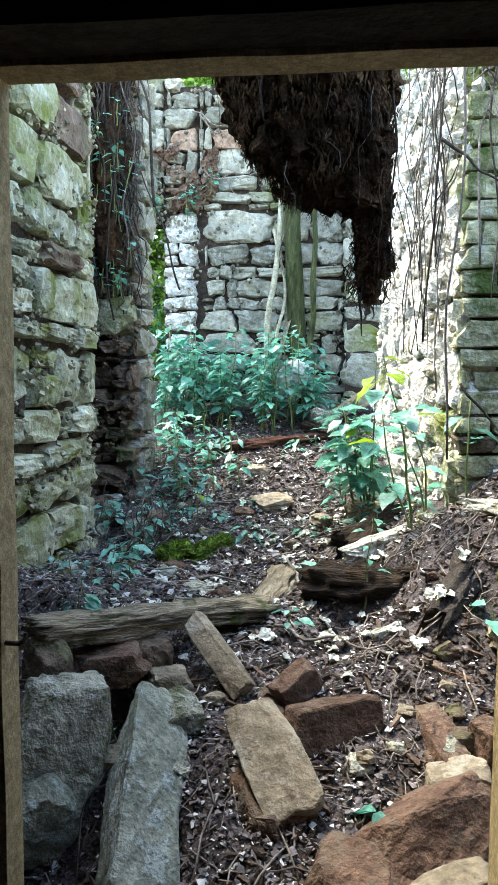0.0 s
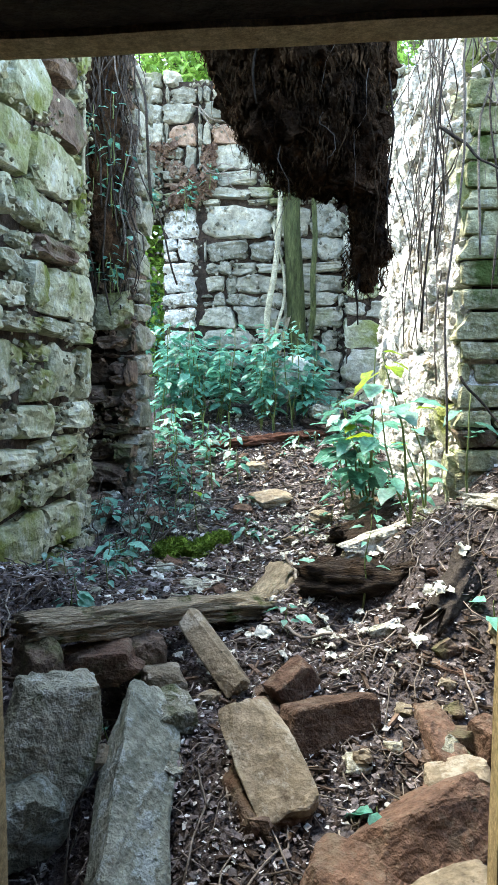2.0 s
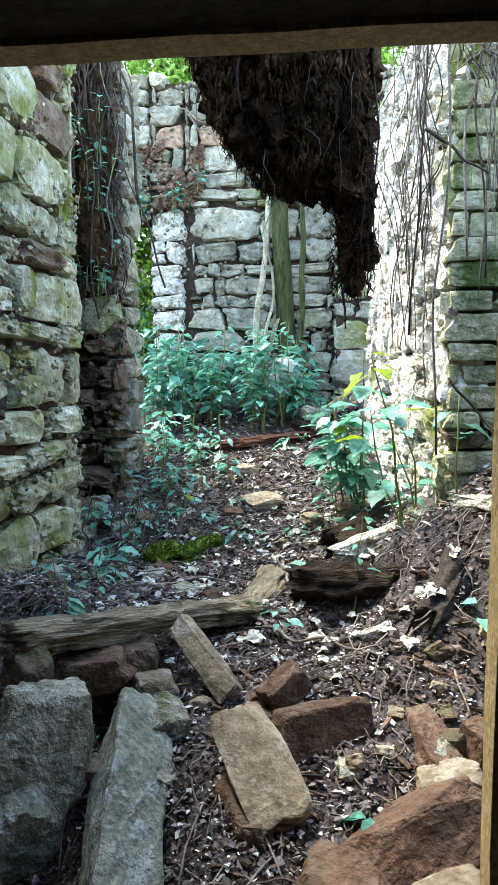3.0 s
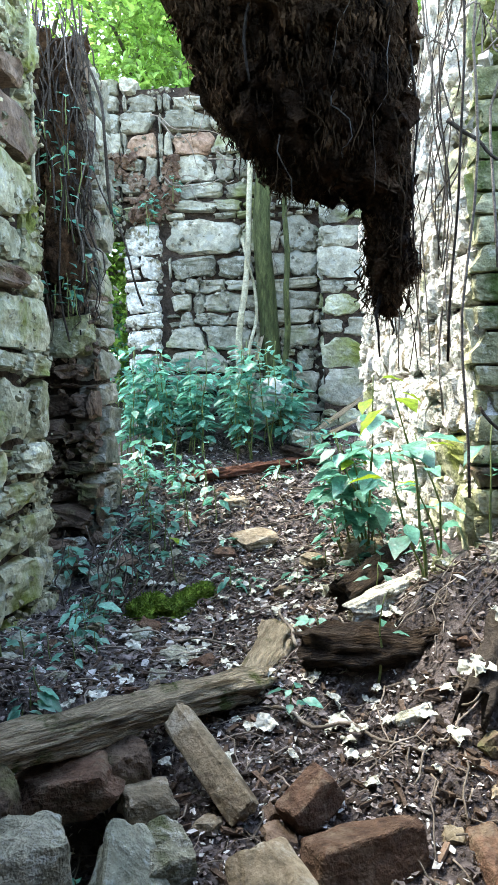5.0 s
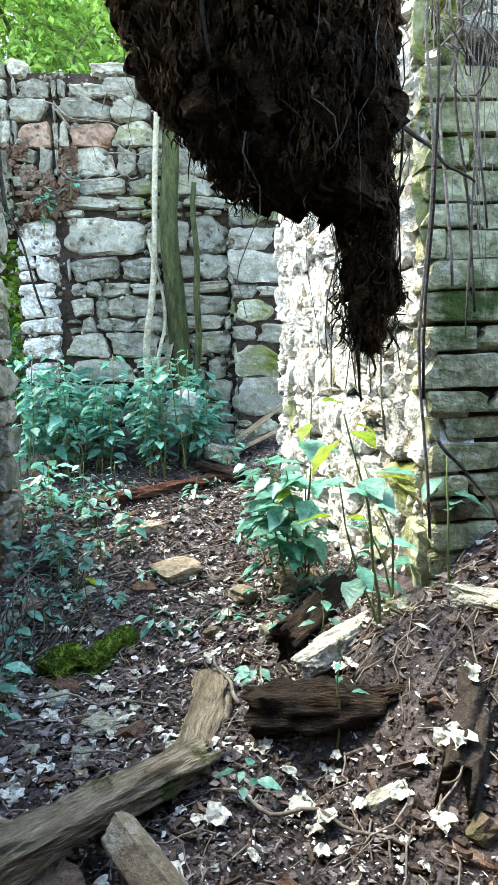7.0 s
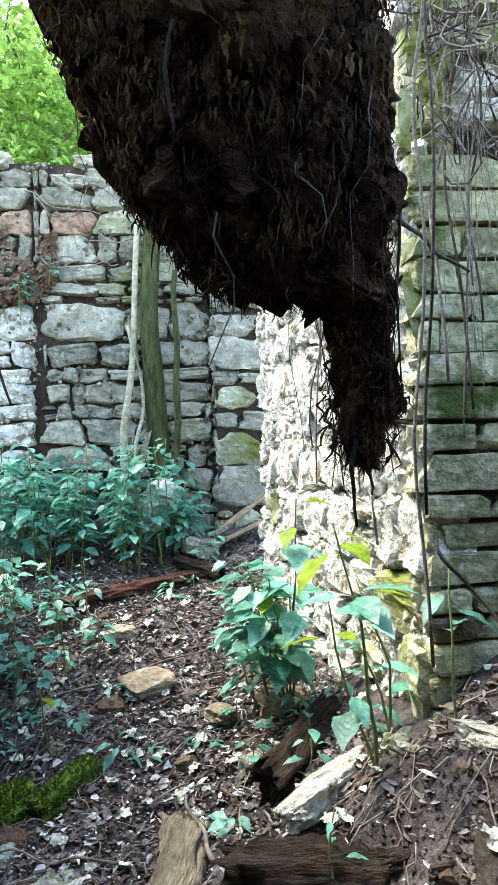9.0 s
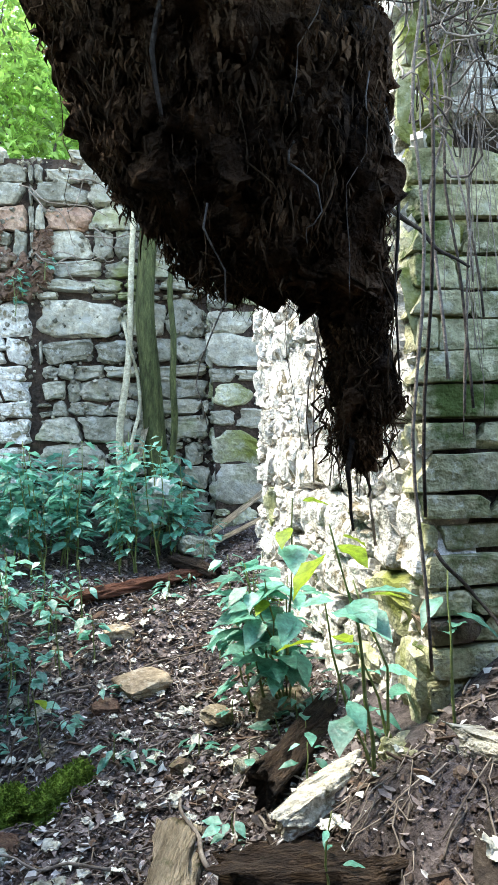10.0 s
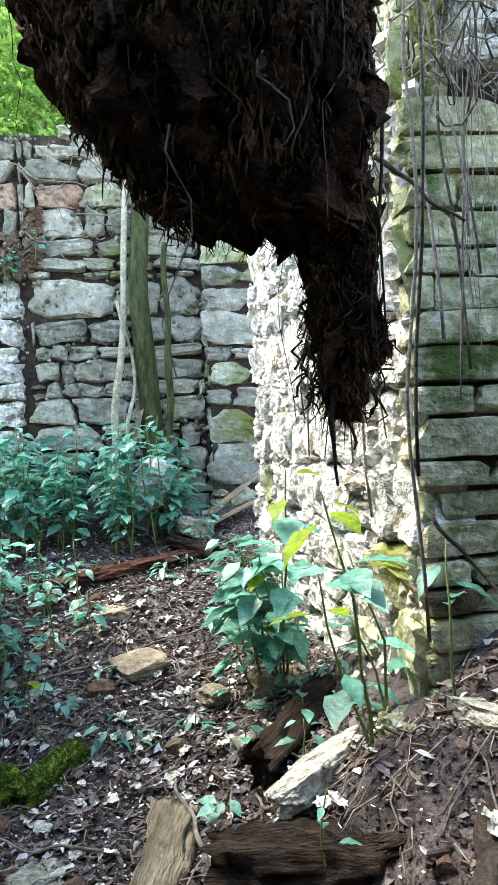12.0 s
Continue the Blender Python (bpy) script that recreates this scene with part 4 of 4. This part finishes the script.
def plant(x, y, h, n, size, label, lean=(0, 0), slim=False, yellow=0.0, top_only=False, stems=1, base=None, category="plant"):
    z = height(x, y) if base is None else base
    thing = tagged(new("leafy_plant"), label, category)
    thing.location = (x, y, z - 0.02)
    for s in range(stems):
        end = Vector((lean[0] + rng.uniform(-0.1, 0.1) * stems * h, lean[1] + rng.uniform(-0.1, 0.1) * h, h * (rng.uniform(0.6, 1) if stems > 1 else rng.uniform(0.9, 1))))
        pts = wavy(rng, (rng.uniform(-0.02, 0.02) * stems, 0, 0), end, 8, 0.05 * h)
        bm = bmesh.new()
        tube(bm, pts, [0.006 * (1.2 - 0.1 * i) * (0.6 + h * 0.6) for i in range(9)], 5)
        part("stem", bm, "stem", thing)
        for i in range(n):
            f = rng.uniform(0.7, 1.0) if top_only else 0.38 + 0.62 * (i + rng.random()) / n
            k = f * 8
            p = pts[min(7, int(k))].lerp(pts[min(8, int(k) + 1)], k - int(k))
            me = LEAF_YELLOW if f > 0.8 and rng.random() < yellow * 1.6 else LEAF_SLIM if slim else LEAF
            sz = size * rng.uniform(0.6, 1.2)
            m = Matrix.Translation(p) @ Matrix.Rotation(rng.uniform(0, math.tau), 4, "Z") @ pose(0, 0.02 + 0.03 * rng.random(), 0, rng.uniform(-28, 14), rng.uniform(-20, 20), 0) @ Matrix.Diagonal((sz, sz, sz, 1))
            part("leaf", me, "", thing, m=m)


for i in range(14):
    plant(rng.uniform(-2.5, -1.55), rng.uniform(8.5, 9.6), rng.uniform(0.9, 1.9), 22, 0.17, "green undergrowth seen through the doorway")
GREEN = "bluish green leafy woodland plant on the rubble"
for i in range(64):
    x, y = rng.uniform(-1.5, 0.15), rng.uniform(6.75, 7.6)
    plant(x, y, rng.uniform(0.45, 1.05) * (1.0 if x < 0 else 0.8), 20, rng.uniform(0.10, 0.18), GREEN)
for i in range(22):
    x, y = rng.uniform(-1.3, -0.55), rng.uniform(5.0, 6.9)
    plant(x, y, rng.uniform(0.2, 0.5) * (0.55 if y < 5.9 else 1), 9 if y > 5.9 else 7, rng.uniform(0.08, 0.13), GREEN)
for x, y, h in ((0.42, 6.2, 0.35), (0.5, 5.9, 0.4), (0.25, 6.7, 0.3), (0.35, 7.0, 0.3), (-0.7, 5.2, 0.4), (-0.62, 5.6, 0.45), (-0.85, 5.4, 0.5), (-0.6, 4.9, 0.35), (-0.95, 4.7, 0.3), (-0.45, 5.7, 0.3), (-0.75, 6.0, 0.45)):
    plant(x, y, h, 10, 0.10, "small green seedling among dead leaves", yellow=0.06)
plant(0.47, 4.70, 0.85, 20, 0.16, "tall broad-leaved green plant beside the white wall", (0.05, -0.15), stems=4)
plant(0.52, 4.70, 1.05, 10, 0.18, "tall plant with bright yellow-green top leaves", (0.06, -0.35), yellow=0.35, stems=2)
plant(0.72, 3.86, 1.08, 7, 0.17, "leaning plant with large bright yellow-green top leaves", (-0.28, -0.20), yellow=0.5, top_only=True, base=0.48)
plant(0.70, 3.90, 0.80, 5, 0.15, "slender leaning green stem with few leaves", (-0.12, -0.1), base=0.48, yellow=0.2)
plant(0.40, 4.9, 0.55, 14, 0.13, "leafy green plant beside the white wall", stems=3, yellow=0.05)
plant(0.52, 5.2, 0.6, 14, 0.14, "leafy green plant beside the white wall", stems=2)
plant(0.82, 3.92, 0.85, 5, 0.14, "tall thin green stem with few leaves before the pier", (-0.06, 0.0), slim=True, stems=2, base=0.45, yellow=0.1)
plant(0.88, 3.74, 0.85, 4, 0.16, "slender upright plant before the pier", (0.0, 0.0), slim=True, base=0.5, top_only=True)
plant(0.45, 3.55, 0.4, 4, 0.07, "thin seedling in the leaf mould", slim=True)
for i in range(90):
    y = rng.uniform(3.0, 6.6)
    x = rng.choice((rng.uniform(-1.1, -0.5), rng.uniform(0.25, 0.75), rng.uniform(-1.1, 0.7)))
    if y < 3.9 and x > 0.15:
        continue
    plant(x, y, rng.uniform(0.06, 0.2), 6, rng.uniform(0.05, 0.10), "low green seedling in the leaf litter", slim=rng.random() < 0.5)
for x, y in ((-0.45, 2.6), (0.42, 2.3), (0.9, 3.05), (0.95, 3.2), (-0.95, 4.3), (-0.9, 4.1)):
    plant(x, y, 0.12, 5, 0.12, "pale green leaves sprouting from the rubble", yellow=0.1)
for i in range(30):
    x, y, z = rng.uniform(-1.6, -1.15), rng.uniform(5.2, 5.4), rng.uniform(1.9, 3.2)
    plant(x, y, 0.2, 4, 0.07, "ivy sprig hanging among vines", base=z)
for i in range(8):
    plant(rng.uniform(-1.75, -1.0), 7.68, 0.25, 9, 0.09, "ivy tuft growing on the back wall", base=rng.uniform(2.95, 3.35))

# ---- bleached leaves ----
DEAD = [leaf_mesh("dead_leaf", "dead_leaf", wd=0.8, fold=0.3, droop=d, crumple=0.22) for d in (0.3, -0.2, 0.5, 0.1)]
spots = [(0.05, 3.32), (0.31, 3.29), (0.51, 3.18), (0.62, 3.05), (-0.05, 5.05), (-0.2, 4.95), (0.15, 4.8), (0.1, 4.6), (-0.35, 4.1), (0.75, 3.2), (-0.15, 6.05), (-0.28, 6.15), (-0.4, 5.75), (0.08, 4.3), (-0.45, 2.62), (0.83, 3.35)]
for i in range(230):
    x, y = spots[i] if i < len(spots) else (rng.uniform(-0.8, 0.85), rng.uniform(2.9, 6.5))
    s = rng.uniform(0.07, 0.115) if i < len(spots) else rng.uniform(0.03, 0.09)
    ob = part("dead_leaf", rng.choice(DEAD), "", m=pose(x, y, height(x, y) + 0.025, rng.uniform(-15, 15), rng.uniform(-20, 20), rng.uniform(0, 360)) @ Matrix.Diagonal((s, s, s, 1)))
    tagged(ob, "bleached white dead leaf on the ground", "leaf", "fallen pale leaves")

# ---- litter and twigs ----
bm = bmesh.new()
verts, faces = [], []
for i in range(36000):
    y = 2.0 + 5.6 * rng.random() ** 1.5
    x = rng.uniform(-1.25, 1.3 if y < 3.8 else 0.75)
    if x > 0.5 and y < 3.9 and i % 2:
        continue
    z = height(x, y) + rng.uniform(0.0, 0.022)
    s = rng.choice((rng.uniform(0.003, 0.009), rng.uniform(0.003, 0.009), rng.uniform(0.005, 0.018)))
    m = pose(x, y, z, rng.uniform(-25, 25), rng.uniform(-25, 25), rng.uniform(0, 360))
    k = len(verts)
    w = s * rng.uniform(0.5, 1.9)
    verts += [m @ Vector(p) for p in ((-s, rng.uniform(-s, s) * 0.5, 0), (rng.uniform(-s, s) * 0.6, -w * 0.6, s * 0.25), (s, rng.uniform(-s, s) * 0.5, 0.1 * s), (rng.uniform(-s, s) * 0.6, w * 0.6, s * 0.25))]
    faces += [(k, k + 1, k + 3), (k + 1, k + 2, k + 3)]
bm.free()
for i in range(5200):
    y = 2.1 + 5.2 * rng.random() ** 1.3
    x = rng.uniform(-1.2, 1.25 if y < 3.8 else 0.75)
    if y < 2.55 and x < 0 or x > 0.5 and y < 3.9 and i % 2:
        continue
    s = rng.uniform(0.012, 0.034) * (0.55 if y < 3.4 else 1)
    m = pose(x, y, height(x, y) + rng.uniform(0.006, 0.03), rng.uniform(-35, 35), rng.uniform(-35, 35), rng.uniform(0, 360))
    k = len(verts)
    w, c = s * rng.uniform(0.25, 0.7), s * rng.uniform(-0.3, 0.5)
    verts += [m @ Vector(p) for p in ((-s, 0, 0), (-s * 0.3, -w, c), (s * 0.5, -w * rng.uniform(0.4, 1), c), (s, 0, 0), (s * 0.4, w, c), (-s * 0.4, w * rng.uniform(0.4, 1), c), (0, 0, 0))]
    faces += [(k + j, k + (j + 1) % 6, k + 6) for j in range(6)]
me = bpy.data.meshes.new("leaf_litter")
me.from_pydata(verts, [], faces)
me.materials.append(M["litter"])
tagged(new("leaf_litter", me), "layer of crumbled brown and pale dead leaves", "leaf litter", kind="stuff")
verts, faces = [], []
for i in range(18000):
    y = 2.0 + 5.4 * rng.random() ** 1.7
    x = rng.uniform(-1.25, 1.3 if y < 3.8 else 0.75)
    s = rng.uniform(0.004, 0.015)
    c = Vector((x, y, height(x, y) + s * 0.3))
    k = len(verts)
    verts += [c + Vector(p) * s * rng.uniform(0.6, 1.3) for p in ((-1, 0, 0), (0, -1, 0), (1, 0, 0), (0, 1, 0), (0, 0, 1))]
    faces += [(k, k + 1, k + 4), (k + 1, k + 2, k + 4), (k + 2, k + 3, k + 4), (k + 3, k, k + 4)]
me = bpy.data.meshes.new("soil_crumbs")
me.from_pydata(verts, [], faces)
me.materials.append(M["clod"])
tagged(new("soil_crumbs", me), "loose crumbs of dark soil and grit", "soil", kind="stuff")
bm = bmesh.new()
for i in range(1300):
    y = 2.1 + 5.0 * rng.random() ** 1.3
    x = rng.uniform(-1.2, 1.2 if y < 3.8 else 0.7)
    a, ln = rng.uniform(0, math.tau), rng.uniform(0.05, 0.28)
    b = (x + math.cos(a) * ln, y + math.sin(a) * ln)
    r = rng.uniform(0.0012, 0.004)
    tube(bm, wavy(rng, (x, y, height(x, y) + 0.015), (*b, height(*b) + rng.uniform(0.01, 0.04)), 4, 0.03), r, 4)
tagged(part("twig_litter", bm, "twig"), "scattered dry twigs on the leaf mould", "twigs", kind="stuff")
verts, faces = [], []
for i in range(1500):
    y = 2.1 + 4.6 * rng.random() ** 1.2
    x = rng.uniform(-1.15, 1.2 if y < 3.8 else 0.7)
    if y < 2.55 and x < 0:
        continue
    ln, w, h = rng.uniform(0.01, 0.06), rng.uniform(0.004, 0.013), rng.uniform(0.003, 0.008)
    m = pose(x, y, height(x, y) + 0.012, rng.uniform(-15, 15), rng.uniform(-25, 25), rng.uniform(0, 360))
    k = len(verts)
    verts += [m @ Vector((a * ln * rng.uniform(0.7, 1), b * w * rng.uniform(0.4, 1), c * h)) for a, b, c in ((-1, -1, -1), (1, -1, -1), (1, 1, -1), (-1, 1, -1), (-1, -1, 1), (1, -1, 1), (1, 1, 1), (-1, 1, 1))]
    faces += [tuple(k + i for i in q) for q in ((4, 5, 6, 7), (0, 1, 5, 4), (1, 2, 6, 5), (2, 3, 7, 6), (3, 0, 4, 7))]
me = bpy.data.meshes.new("bark_chips")
me.from_pydata(verts, [], faces)
me.materials.append(M["bark_chip"])
tagged(new("bark_chips", me), "splinters of rotten wood and bark on the ground", "bark chips", kind="stuff")
STICK = "thin bare fallen branch lying on the litter"
for a, b, r in (((0.02, 3.42), (0.52, 2.98), 0.008), ((0.55, 3.0), (0.72, 3.12), 0.006), ((-0.95, 5.3), (0.25, 5.75), 0.008), ((0.12, 3.95), (0.02, 4.5), 0.010), ((0.15, 3.6), (0.25, 4.25), 0.007), ((0.3, 4.2), (0.42, 3.8), 0.007),
                ((0.45, 3.5), (0.9, 3.35), 0.006), ((-0.2, 4.05), (-0.8, 4.15), 0.006)):
    strand("stick", (*a, height(*a) + 0.03), (*b, height(*b) + 0.03), r, "twig", STICK, 0.06, category="stick")
for i in range(40):
    a = (rng.uniform(-1.15, -0.7), rng.uniform(4.5, 5.2))
    strand("stick", (*a, 0.15), (a[0] + rng.uniform(-0.1, 0.4), a[1] + rng.uniform(-0.3, 0.3), rng.uniform(0.3, 0.75)), rng.uniform(0.0025, 0.008), "vine", "bare twisted twig of a dead bush", 0.10, category="stick")


# ---- trees beyond ----
def tree(x, y, h, spread, clumps, seed, low=0.25):
    r = random.Random(seed)
    z = height(x, y)
    thing = tagged(new("tree"), "bright green broadleaf tree behind the ruin", "tree", "trees behind the ruin")
    thing.location = (x, y, z)
    bm = bmesh.new()
    pts = wavy(r, (0, 0, -0.2), (r.uniform(-0.4, 0.4), 0, h * 0.9), 9, 0.3)
    tube(bm, pts, [0.14 * (1.05 - 0.1 * i) for i in range(10)], 8)
    ends = []
    for i in range(14):
        p = pts[2 + i % 7]
        a = r.uniform(0, math.tau)
        q = p + Vector((math.cos(a) * spread * r.uniform(0.5, 1), math.sin(a) * spread * r.uniform(0.5, 1), r.uniform(0.1, 0.9)))
        tube(bm, wavy(r, p, q, 5, 0.2), [0.05, 0.04, 0.03, 0.02, 0.014, 0.008], 5)
        ends += [p.lerp(q, 0.5), p.lerp(q, 0.8), q]
    part("trunk", bm, "vine", thing)
    verts, faces = [], []
    for i in range(int(clumps * 0.7)):
        c = r.choice(ends) + Vector((r.gauss(0, 0.45), r.gauss(0, 0.45), r.gauss(0, 0.4)))
        if c.z < h * low:
            c.z = h * low + r.random() * h * 0.4
        for j in range(13):
            s = r.uniform(0.03, 0.085)
            m = Matrix.Translation(c + Vector((r.gauss(0, 0.16), r.gauss(0, 0.16), r.gauss(0, 0.12)))) @ pose(0, 0, 0, r.uniform(-50, 50), r.uniform(-50, 50), r.uniform(0, 360))
            k = len(verts)
            verts += [m @ Vector(p) for p in ((-s, 0, 0), (-s * 0.2, -s * 0.5, 0.02), (s, 0, -0.02), (-s * 0.2, s * 0.5, 0.02))]
            faces += [(k, k + 1, k + 2), (k, k + 2, k + 3)]
    me = bpy.data.meshes.new("crown")
    me.from_pydata(verts, [], faces)
    me.materials.append(M["leaf_tree"])
    part("crown", me, "", thing)


for i, (x, y, h, s, c, lo) in enumerate(((-1.7, 10.2, 6.0, 1.6, 1000, 0.1), (-0.4, 10.8, 6.5, 1.7, 1000, 0.3), (-3.2, 10.8, 6.5, 1.8, 1000, 0.1), (1.2, 11.0, 6.5, 1.7, 800, 0.3), (-1.2, 13.5, 8.5, 2.2, 1100, 0.1), (-3.8, 14.0, 8.5, 2.4, 900, 0.1), (1.6, 14.5, 9, 2.4, 900, 0.2), (-2.0, 9.4, 2.6, 0.9, 420, 0.05))):
    tree(x, y, h, s, c, 100 + i, lo)

# ---- wall stones, laid last ----
for owner, me, m in STONES:
    ob = new("stone", me)
    ob.parent = owner
    ob.matrix_basis = m
